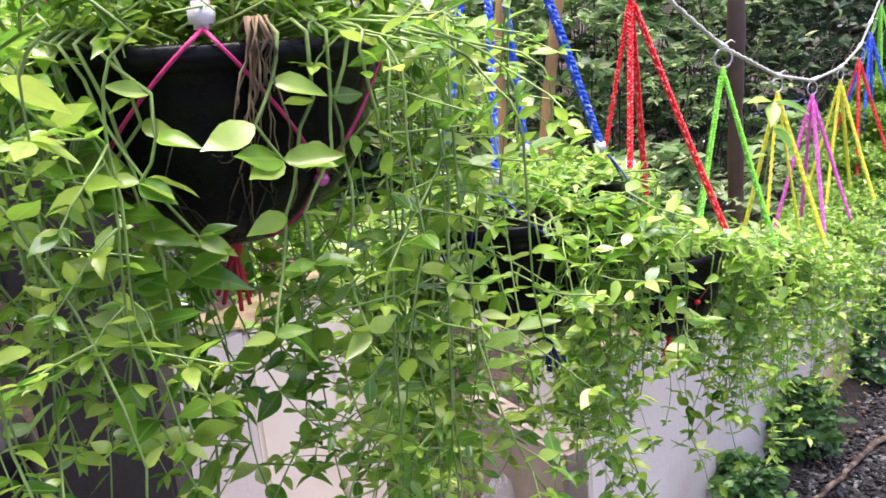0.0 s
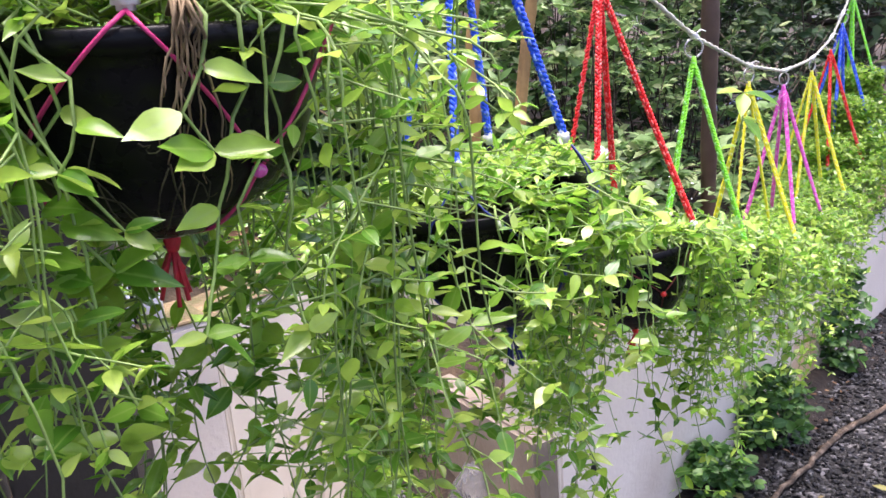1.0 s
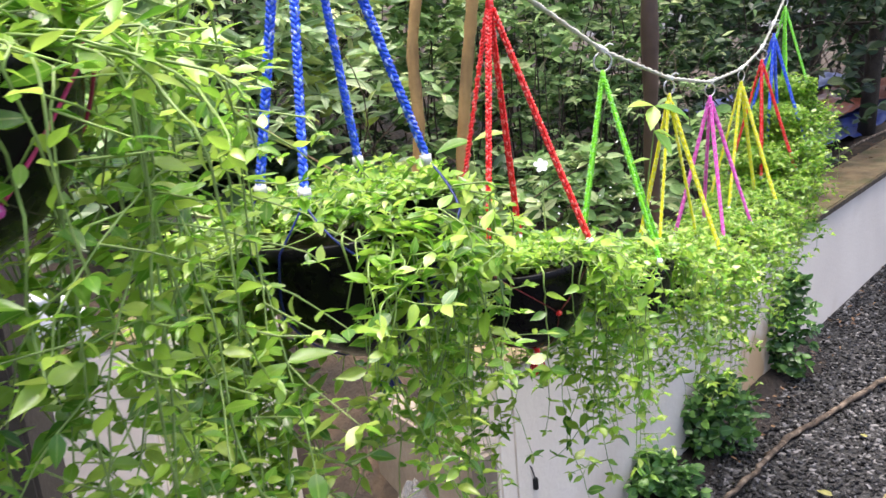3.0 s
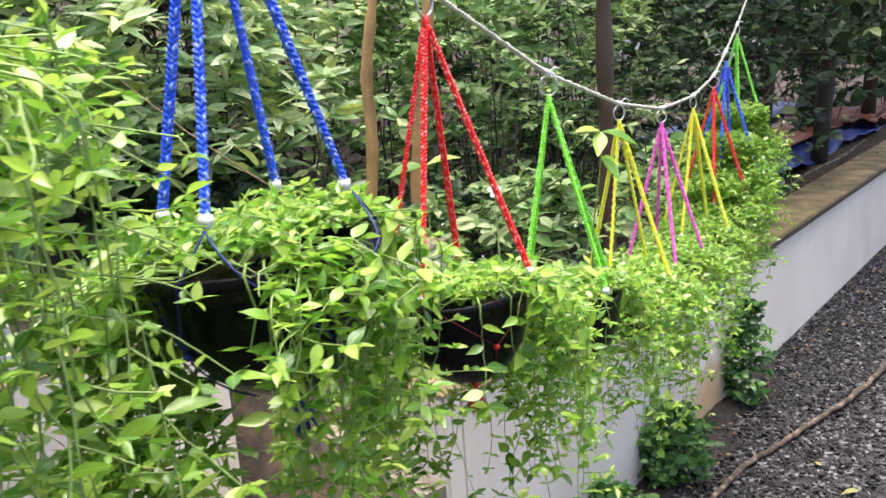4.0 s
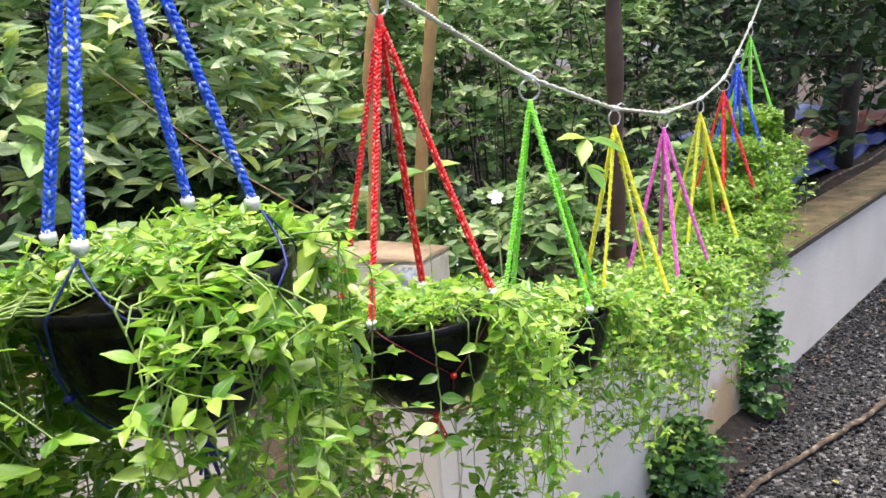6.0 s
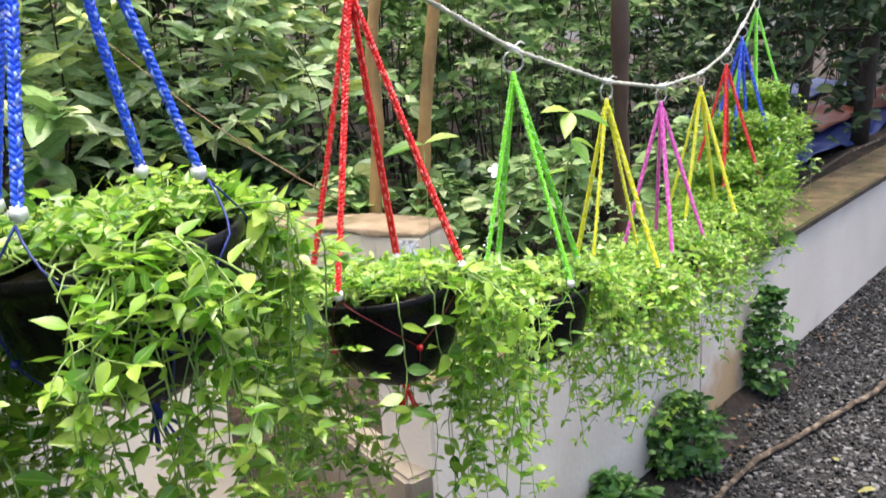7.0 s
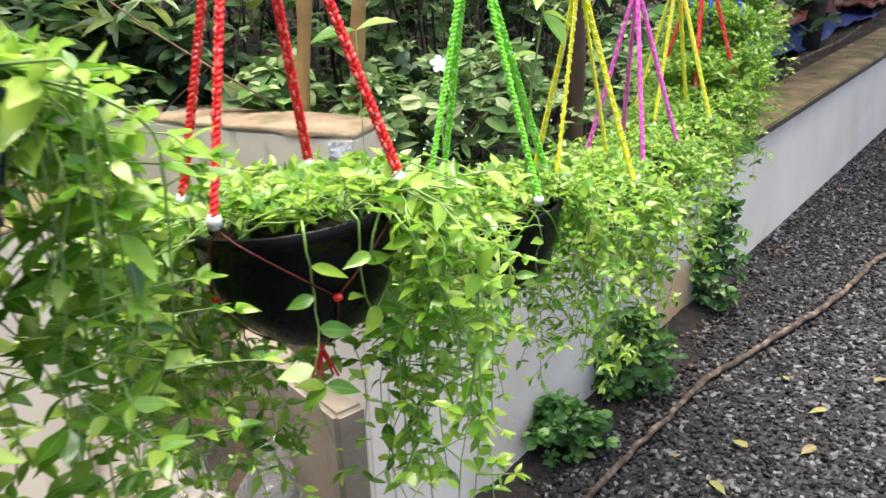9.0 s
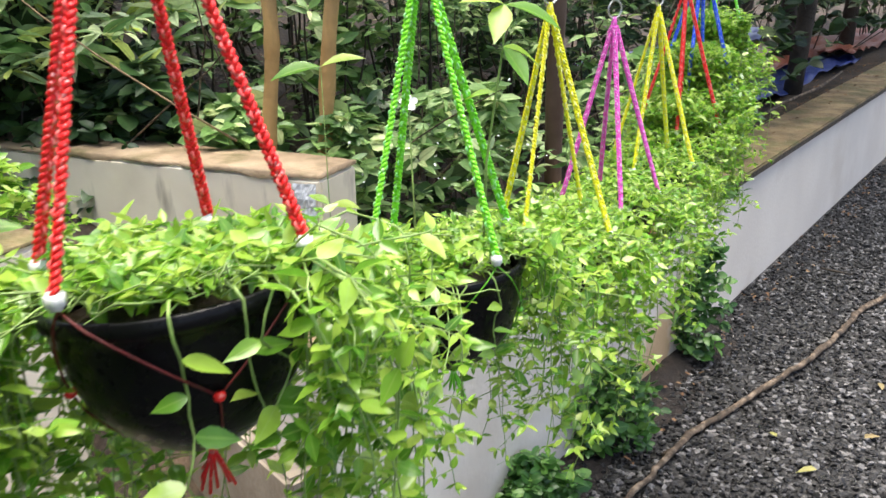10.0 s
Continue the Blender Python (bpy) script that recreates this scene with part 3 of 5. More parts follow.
    for k in range(11):
        a, w = rng.uniform(0, 6.28), rng.uniform(0.004, 0.015)
        tas.append(tube([(0, 0, -0.120), (0.4 * w * math.cos(a), 0.4 * w * math.sin(a), -0.132), (w * math.cos(a), w * math.sin(a), -0.138 - rng.uniform(0, 0.018))], 0.0013, 4))
    sub("tassel", tri_mesh("tassel", *joined(tas), M_tassel if colour == "pink" else M_net[colour] if colour == "blue" else M_cord[colour]), "frayed cord tassel")
    return pot


KNOT = {k: tri_mesh("knot", *lathe([(0.0, 0.0042), (0.0034, 0.0025), (0.0043, 0), (0.0034, -0.0025), (0.0, -0.0042)], 10), m) for k, m in M_cord.items()}
KNOT_DARK = tri_mesh("knot", *lathe([(0.0, 0.0042), (0.0034, 0.0025), (0.0043, 0), (0.0034, -0.0025), (0.0, -0.0042)], 10), M_net["blue"])
# colour, centre, rim height, ring, turn of the cords, bead height over the rim, tilt
POTS = [
    ("pink", (-0.134, 0.491), 1.806, (-0.128, 0.490, 2.20), (-76, 3, 92, 181), 0.013, (0, 2), 0.009, 1.065, 0.95, -0.072),
    ("blue", (0.071, 0.831), 1.623, (0.052, 0.852, 2.03), (-112, 2, 82, 181), 0.040, (-1, -5), 0.025, 1.127, 1.05, -0.060),
    ("red", (0.278, 1.150), 1.466, (0.261, 1.195, 1.855), (-124, -16, 83, 170), 0.018, (-5, -5), 0.0, 0.992, 1.08, -0.055),
    ("green", (0.510, 1.510), 1.332, (0.494, 1.527, 1.720), (-151, -61, 29, 119), 0.022, (-2, -4), 0.0, 1.05, 1.12, -0.055),
]


def far_pot(colour, x, y, rim, turn, aside, lean):
    """A pot further along the rope, its ring a little aside and 0.40 above the rim."""
    return (colour, (x, y), rim, (x - aside, y + aside, rim + 0.400), (turn, turn + 90, turn + 180, turn + 270), 0.012, (0, -lean), 0.0, 1.05, 1.12, -0.055)


POTS += [
    far_pot("yellow", 0.748, 1.884, 1.228, -134, 0.013, 3),
    far_pot("pink", 0.952, 2.198, 1.180, -96, 0.007, 3),
    far_pot("yellow", 1.144, 2.465, 1.184, -134, 0.005, 2),
    far_pot("red", 1.295, 2.670, 1.224, -115, 0.005, 2),
    far_pot("blue", 1.401, 2.825, 1.294, -125, 0.003, 0),
    far_pot("green", 1.520, 3.000, 1.376, -110, 0.003, 0),
]
LABEL = {"pink": "black bowl hung by bright pink braided cords", "blue": "black bowl hung by royal blue braided cords", "red": "black bowl hung by bright red braided cords", "green": "black bowl hung by lime green braided cords", "yellow": "black bowl hung by yellow braided cords"}
for colour, at, rim_z, ring_at, turns, lift, tilt, reach, grown, deep, knot_z in POTS:
    hanging_pot(at, rim_z, colour, turns, ring_at, lift, tilt, LABEL[colour] + " from a rope", reach, grown, deep, knot_z)

# a pale bud over the second pot's mat
bud = thing("flower_bud", (0.108, 0.765, 1.616), "pale round flower bud on a thin stem", "flower")
hang("stem", tri_mesh("stem", *tube([(0, 0, 0), (0.010, -0.010, 0.008), (0.018, -0.020, 0.004)], [0.0009, 0.0008, 0.0008], 6), M_stem), bud)
head = hang("bud", tri_mesh("bud", *lathe([(0.0, 0.0066), (0.0030, 0.0056), (0.0050, 0.0022), (0.0054, -0.0012), (0.0042, -0.0050), (0.0016, -0.0070), (0.0, -0.0074)], 14), M_bud), bud)
head.location = (0.019, -0.021, -0.002)

# rope through the rings, sagging between its ends
rope_pts = [(-0.62, -0.50, 3.05), (-0.36, 0.03, 2.47)] + [p[3] for p in POTS] + [(1.66, 3.19, 1.92), (1.90, 3.50, 2.22), (2.25, 3.95, 2.75)]
rp = np.array(rope_pts) + np.array([0, 0, 0.006])
ks = np.concatenate([[0], np.cumsum(np.linalg.norm(np.diff(rp, axis=0), axis=1))])
fs = np.linspace(0, ks[-1], 700)
mid = np.stack([np.interp(fs, ks, rp[:, k]) for k in range(3)], 1)
for _ in range(25):
    mid[1:-1] = 0.25 * mid[:-2] + 0.5 * mid[1:-1] + 0.25 * mid[2:]
strands = []
tanr = np.gradient(mid, axis=0)
tanr /= np.linalg.norm(tanr, axis=1)[:, None]
ru = np.cross(tanr, [0, 0, 1.0])
ru /= np.linalg.norm(ru, axis=1)[:, None]
rv = np.cross(ru, tanr)
for k in range(3):
    ph = fs / 0.022 * 2 * math.pi + k * 2.094
    strands.append(tube(mid + 0.0024 * (ru * np.cos(ph)[:, None] + rv * np.sin(ph)[:, None]), 0.0023, 6))
rope = thing("rope", (0, 0, 0), "pale grey twisted rope sagging with the pots' weight", "rope")
hang("rope_line", tri_mesh("rope_line", *joined(strands), M_rope), rope)
for colour, at, rim_z, ring_at, *_ in POTS:
    i = int(np.argmin(np.linalg.norm(mid - np.array(ring_at), axis=1)))
    seg = mid[max(0, i - 2):i + 3]
    pcs = [tube(seg, 0.0058, 10)]
    e = mid[i]
    pcs.append(tube([e + [0.004, 0.0, 0.004], e + [0.012, -0.005, 0.010], e + [0.020, -0.004, 0.006]], [0.002, 0.0015, 0.001], 5))
    hang("tie", tri_mesh("tie", *joined(pcs), M_tape), rope, "white wrapped tie")


# ---- trailing plants ----
def trailing_plant(at, rim_z, sectors, mound, bare=(), singles=0, size=0.0275, flare=0.075, grown=1.0, deep=1.0, tilt=(0, 0), tall=0.03, drapes=(), far=False, low_side=None, side=0.3):
    """Pale green jointed vines: a low mat over the bowl, stems that arch over its rim and hang, side shoots on them.

    sectors: (azimuth, half width, stems, shortest, longest, leaf factor if not 1); bare: (azimuth, half width) where the bowl shows."""
    c = np.array([at[0], at[1], rim_z])
    plant = thing("trailing_plant", tuple(c), "fresh green trailing vine spilling over a black hanging bowl", "plant", "trailing plants in the pots")
    nrm = Euler((radians(tilt[0]), radians(tilt[1]), 0)).to_matrix() @ Vector((0, 0, 1))
    RIM, HIGH = 0.0935 * grown, 0.113 * grown * deep
    tubes, lp, ld, lu, ls = [], [], [], [], []

    def gap_to(az, ang):
        return (az - radians(ang) + math.pi) % (2 * math.pi) - math.pi

    def leaf(p, q, up, s):
        lp.append(p.copy())
        ld.append(q)
        lu.append(up)
        ls.append(s)

    def stay_out(p):
        """Keeps a stem off the soil, outside the bowl and off its bare side."""
        r = math.hypot(p[0], p[1])
        if -HIGH - 0.004 < p[2] < 0.006:
            need = float(pot_radius(min(p[2], 0.0) / (grown * deep))) * grown + 0.005
            if r < RIM * 0.92 and p[2] > -0.025:
                p[2] = 0.006
            elif r < need:
                p[:2] *= need / max(r, 1e-6)
        if p[2] < 0.004 and p[2] > -HIGH * 1.15:
            az = math.atan2(p[1], p[0])
            for ang, half in bare:
                g = gap_to(az, ang)
                if abs(g) < radians(half):
                    az = az + (math.copysign(radians(half), g) - g) * 0.5
            r = math.hypot(p[0], p[1])
            p[:2] = r * math.cos(az), r * math.sin(az)
        return p

    def shoot(p, d, nodes, step, fall, wide, big, thick, depth=0):
        """One stem with a leaf at each joint, a tuft at its tip and now and then a side shoot."""
        path, hand, veer = [p.copy()], rng.choice([-1, 1]), np.zeros(3)
        for n in range(nodes):
            veer = 0.6 * veer + rng.normal(0, 0.20, 3)
            d = d + veer * (0.55 if depth else 0.8)
            r = math.hypot(p[0], p[1])
            if depth < 2 and r > RIM * 0.85:
                d[2] -= fall
            if n >= nodes - 2 and depth == 1:
                d[2] += 0.2
            if p[2] > (tall if r < RIM * 0.9 else (0.018 if far else 0.012) + max(0.0, tall - 0.03)):
                d[2] = min(d[2], -0.3)
            d = d / np.linalg.norm(d)
            for _ in range(2):
                p = p + d * step * 0.5 * rng.uniform(0.85, 1.15)
                r = math.hypot(p[0], p[1])
                if r > wide:
                    p[:2] *= 1 - 0.65 * (1 - wide / r)
                p = stay_out(p)
                path.append(p.copy())
            s = np.cross(d, [rng.normal(0, 0.45), rng.normal(0, 0.45), 1.0])
            if np.linalg.norm(s) < 0.3:
                s = np.array([math.cos(n * 2.6 + p[0] * 90), math.sin(n * 2.6 + p[0] * 90), 0.1])
            s, hand = s / np.linalg.norm(s), -hand
            f = big * rng.uniform(0.62, 1.18) * (1.0 if n < nodes - 2 else 0.75)
            for m in range(2 if rng.random() < (0.6 if depth == 2 else 0.3) else 1):
                q = s * hand * (1 - 2 * m) + 0.35 * d + rng.normal(0, 0.28, 3) + [0, 0, rng.uniform(-0.25, 0.2) - 0.25 * d[2]]
                leaf(p, q, np.array([rng.normal(0, 0.48), rng.normal(0, 0.48), 1.0]), f)
            if depth == 0 and 0 < n < nodes - 1 and rng.random() < side:
                a = rng.uniform(0, 2 * math.pi)
                away = np.array([math.cos(a), math.sin(a), rng.uniform(-0.5, 0.25)]) + 0.3 * np.array([p[0], p[1], 0.0]) / max(r, 0.03)
                shoot(p.copy(), away, int(rng.integers(2, 4)), step * 0.75, 0.2, wide + 0.045, big * 0.86, thick * 0.75, 1)
        turn = rng.uniform(0, 6.28)
        for k in range(3):
            a = turn + k * 2.1 + rng.normal(0, 0.2)
            leaf(p, 0.5 * d + 0.9 * np.array([math.cos(a), math.sin(a), rng.uniform(-0.25, 0.3)]), np.array([rng.normal(0, 0.35), rng.normal(0, 0.35), 1.0]), big * rng.uniform(0.5, 0.85))
        path = np.array(path)
        if far and len(path) > 5:
            path = path[::2]
        tubes.append(tube(path, np.linspace(thick, thick * 0.6, len(path)), 3 if far else 5, False))

    for ang, half, count, lo, hi, *more in sectors:
        grow = more[0] if more else 1.0
        for _ in range(count):
            a = radians(ang + half * rng.uniform(-1, 1))
            out, along = np.array([math.cos(a), math.sin(a), 0.0]), np.array([-math.sin(a), math.cos(a), 0.0])
            step = rng.uniform(0.021, 0.034)
            L = lo + (hi - lo) * rng.random() ** 1.7 + 0.04
            d = out * rng.uniform(0.6, 1.1) + along * rng.normal(0, 0.45) + [0, 0, rng.uniform(0.0, 0.3)]
            shoot(out * rng.uniform(0.6, 0.95) * RIM + [0, 0, 0.0], d, max(3, int(L / step)), step, rng.uniform(0.16, 0.5), RIM + flare * rng.uniform(0.1, 1.2), size * grow * rng.uniform(0.85, 1.12), 0.0010)
    for _ in range(mound):
        a, r = rng.uniform(0, 2 * math.pi), 0.90 * RIM * math.sqrt(rng.random())
        p = np.array([r * math.cos(a), r * math.sin(a), rng.uniform(0.0, 0.6 * tall)])
        if low_side is not None and abs(gap_to(a, low_side)) < 0.8 and r > 0.4 * RIM:
            continue
        d = np.array([rng.normal(0, 0.8), rng.normal(0, 0.8), rng.uniform(0.2, 0.8)])
        shoot(p, d, int(rng.integers(2, 5)) + int(tall / 0.03), 0.015, 0.0, RIM * 0.98, size * 0.80, 0.0008, 2)
    lp, ld, lu, ls = np.array(lp), np.array(ld), np.array(lu), np.array(ls)
    # no leaf in front of the bowl's bare side
    az, rad = np.arctan2(lp[:, 1], lp[:, 0]), np.hypot(lp[:, 0], lp[:, 1])
    hide = np.zeros(len(lp), bool)
    for ang, half in bare:
        hide |= (np.abs((az - radians(ang) + math.pi) % (2 * math.pi) - math.pi) < radians(half * 0.93)) & (rad > RIM * 0.86) & (lp[:, 2] > -HIGH * 0.95)
    lp, ld, lu, ls = list(lp[~hide]), list(ld[~hide]), list(lu[~hide]), list(ls[~hide])
    # single jointed vines down the bowl's bare front: azimuth, length, sideways drift, leaf size
    for ang, L, drift, big in drapes:
        a, hand = radians(ang), rng.choice([-1, 1])
        o = np.array([math.cos(a), math.sin(a), 0.0])
        path = [o * RIM * 0.6 + [0, 0, 0.003], o * RIM * 0.96 + [0, 0, 0.010], o * (RIM + 0.008) + [0, 0, 0.004]]
        joints = max(3, int(L / 0.026))
        for k in range(1, joints + 1):
            s = k / joints
            az, z = a + drift * s + rng.normal(0, 0.07), -L * s
            rr = float(pot_radius(max(z / (grown * deep), -0.05))) * grown + 0.006 + 0.022 * s * rng.random()
            q = np.array([rr * math.cos(az), rr * math.sin(az), z])
            path += [0.5 * (path[-1] + q) + rng.normal(0, 0.0012, 3), q]
            o2, hand = np.array([math.cos(az), math.sin(az), 0.0]), -hand
            across = np.array([-math.sin(az), math.cos(az), 0.0]) * hand
            for m in range(1 if s < 1 else 3):
                leaf(q, across * (1 if m == 0 else -0.7) + o2 * rng.uniform(0.0, 0.5) + [0, 0, rng.uniform(-0.35, 0.3)], o2 * 0.6 + [rng.normal(0, 0.4), rng.normal(0, 0.4), 0.8], big * rng.uniform(0.75, 1.2))
        path = np.array(path)
        tubes.append(tube(path, np.linspace(0.0012, 0.0008, len(path)), 6, False))
    lp, ld, lu, ls = np.array(lp), np.array(ld), np.array(lu), np.array(ls)
    sv, st = joined(tubes)
    for v in (lp, sv):
        k = np.minimum(1.0, RIM / (np.hypot(v[:, 0], v[:, 1]) + 1e-9))
        v[:, 2] -= (nrm[0] * v[:, 0] + nrm[1] * v[:, 1]) * k / nrm[2]
    hang("stalk", tri_mesh("stalk", sv, st, M_stem), plant, "pale green jointed stems", kind="stuff")
    order = rng.permutation(len(lp))
    one, rest = order[:singles], order[singles:]
    hang("foliage", leaves_mesh("foliage", lp[rest], ld[rest], lu[rest], ls[rest], L_vine_far if far else L_vine, M_vine), plant, kind="stuff")
    R = frames_of(ld, lu)
    for k in one:
        ob = hang("leaf", LEAF_MESHES[k % len(LEAF_MESHES)], plant)
        ob.matrix_basis = Matrix.Translation(Vector(lp[k])) @ Matrix(R[k].tolist()).to_4x4() @ Matrix.Scale(ls[k], 4)
    return plant


LEAF_MESHES = [tri_mesh("leaf", vs, ts, M_vine_piece, uv) for vs, ts, uv in L_vine]
# stems by side, mat stems, bare sides, height of the mat, low side of the mat
PLANTS = [
    dict(sectors=[(-4, 36, 25, 0.10, 0.46), (75, 45, 22, 0.16, 0.54), (112, 34, 22, 0.30, 0.60, 1.6), (190, 40, 18, 0.26, 0.52, 1.15), (-132, 18, 7, 0.18, 0.46)], mound=260, bare=[(-72, 27)], tall=0.044, singles=290, size=0.0205, side=0.36),
    dict(sectors=[(-66, 16, 32, 0.10, 0.40), (46, 26, 24, 0.10, 0.42, 1.2), (110, 45, 24, 0.24, 0.54, 1.25), (165, 35, 24, 0.32, 0.56, 1.25), (197, 26, 30, 0.14, 0.48, 1.1)], mound=200, bare=[(-121, 40), (-14, 32)], tall=0.030, low_side=-14, flare=0.065, singles=290, size=0.0245),
    dict(sectors=[(0, 36, 38, 0.06, 0.42), (90, 50, 42, 0.20, 0.56, 1.1), (188, 30, 40, 0.12, 0.50)], mound=210, bare=[(-98, 58)], tall=0.018, singles=290, size=0.025),
    dict(sectors=[(25, 45, 44, 0.06, 0.42), (-120, 28, 24, 0.05, 0.30), (150, 60, 44, 0.06, 0.40)], mound=180, bare=[(-62, 30)], tall=0.022, singles=200, size=0.025),
] + [dict(sectors=[(-90, 90, 80, 0.06, hi), (90, 90, 50, 0.06, hi)], mound=110 + int(2200 * tall), tall=tall, far=True, size=0.0255) for hi, tall in [(0.42, 0.022), (0.44, 0.022), (0.40, 0.026), (0.36, 0.085), (0.36, 0.125), (0.36, 0.12)]]
DRAPES = [
    [(-128, 0.13, 0.5, 0.027), (-117, 0.11, 0.45, 0.028), (-158, 0.09, 0.3, 0.025), (-146, 0.07, 0.35, 0.026), (-136, 0.10, 0.45, 0.025), (-121, 0.07, 0.2, 0.024), (-113, 0.09, 0.35, 0.024), (-103, 0.06, 0.2, 0.023), (-150, 0.16, 0.4, 0.022), (-140, 0.20, 0.6, 0.023), (-132, 0.15, 0.25, 0.022), (-124, 0.19, 0.5, 0.024), (-117, 0.12, -0.2, 0.022), (-108, 0.17, 0.3, 0.022), (-99, 0.10, -0.3, 0.021), (-58, 0.055, -0.05, 0.026), (-50, 0.14, -0.3, 0.021), (-44, 0.11, -0.2, 0.022), (-36, 0.15, -0.1, 0.023)],
    [(-92, 0.11, 0.1, 0.024), (-84, 0.09, 0.15, 0.025)],
    [(-83, 0.135, 0.04, 0.027), (-58, 0.10, 0.1, 0.026), (-46, 0.08, 0.1, 0.027)],
    [(-66, 0.09, 0.1, 0.026), (-84, 0.07, -0.1, 0.026)],
] + [[]] * 6
for drapes, (_, at, rim_z, ring_at, turns, lift, tilt, reach, grown, deep, knot_z), spec in zip(DRAPES, POTS, PLANTS):
    trailing_plant(at, rim_z, grown=grown, deep=deep, tilt=tilt, drapes=drapes, **spec)

# dry roots hanging over the rim of the first pot
rt = thing("dry_roots", (-0.134, 0.491, 1.806), "dry brown roots trailing over a black pot rim", "roots")
for n in range(15):
    a = radians(-63 + rng.normal(0, 1.6))
    veer = rng.normal(-0.004, 0.007)
    q = [np.array([0.088 * math.cos(a), 0.088 * math.sin(a), 0.004]), np.array([0.106 * math.cos(a), 0.106 * math.sin(a), 0.010])]
    aa = a
    for k in range(int(rng.integers(5, 17))):
        z = q[-1][2] - rng.uniform(0.004, 0.009)
        aa = aa + veer + rng.normal(0, 0.014)
        rr = 1.065 * float(pot_radius(max(z, -0.113))) + rng.uniform(0.002, 0.012)
        q.append(np.array([rr * math.cos(aa), rr * math.sin(aa), z]))
    hang("root", tri_mesh("root", *tube(q, np.linspace(rng.uniform(0.0005, 0.0012), 0.0003, len(q)), 5), M_root), rt)


# a dark tangle of thin roots over the lower half of the same bowl
for n in range(18):
    a, z = radians(rng.uniform(-125, -60)), rng.uniform(-0.075, -0.045)
    d = np.array([rng.normal(0, 0.09), -abs(rng.normal(0.008, 0.006))])
    q = []
    for k in range(9):
        rr = 1.065 * float(pot_radius(max(z, -0.113))) + 0.003 + 0.006 * rng.random()
        q.append(np.array([rr * math.cos(a), rr * math.sin(a), z]))
        a, z, d = a + d[0], max(-0.108, z + d[1]), d + [rng.normal(0, 0.03), rng.normal(0, 0.003)]
    hang("root", tri_mesh("root", *tube(q, np.linspace(0.0005, 0.0003, len(q)), 4), M_darkroot), rt)


def broad_sprig(base, nodes, leaves, label, size):
    """An upright weed with a few broad leaves."""
    th = thing("leafy_sprig", base, label, "plant")
    pts = np.array(nodes, float)
    hang("stem", tri_mesh("stem", *tube(pts, np.linspace(0.0017, 0.0011, len(pts)), 6), M_stem), th)
    for k, (i, dx, dy, dz, f) in enumerate(leaves):
        lf = hang("leaf", BROAD[k % 2], th, "broad smooth leaf")
        R = frames_of(np.array([[dx, dy, dz]], float), np.array([[0.1, -0.3, 1.0]]))[0]
        lf.matrix_basis = Matrix.Translation(Vector(pts[i])) @ Matrix(R.tolist()).to_4x4() @ Matrix.Scale(size * f, 4)
    return th


BROAD = [tri_mesh("broad_leaf", vs, ts, M_vine_piece, uv) for vs, ts, uv in (leaf_shape([(0.1, 0.08), (0.3, 0.22), (0.5, 0.26), (0.7, 0.2), (0.88, 0.09)], 0.25, 0.3), leaf_shape([(0.1, 0.07), (0.3, 0.19), (0.5, 0.23), (0.7, 0.17), (0.88, 0.07)], 0.4, 0.15))]
broad_sprig((0.560, 1.520, 1.325), [(0, 0, 0), (0.004, 0.0, 0.12), (0.016, 0.004, 0.20), (0.024, 0.006, 0.25), (0.026, 0.01, 0.295)], [(4, -0.8, -0.3, 0.3, 0.8), (4, -0.25, -0.6, -0.4, 0.9), (4, 0.8, -0.3, -0.12, 1.0), (3, 0.35, -0.6, -0.5, 0.85), (3, 0.9, 0.2, -0.2, 0.8), (2, -0.7, 0.3, -0.1, 0.6)], "upright weed with broad pale leaves in a hanging pot", 0.066)
broad_sprig((0.37, 2.84, 0.62), [(0, 0, 0), (0.0, 0, 0.4), (0.0, -0.01, 0.78)], [(2, -1.0, -0.2, 0.05, 1.3), (2, 0.95, -0.2, 0.3, 1.2), (1, 0.7, -0.4, 0.2, 0.9), (1, -0.6, 0.5, 0.3, 0.8)], "slender plant with a pair of broad pale leaves", 0.10)


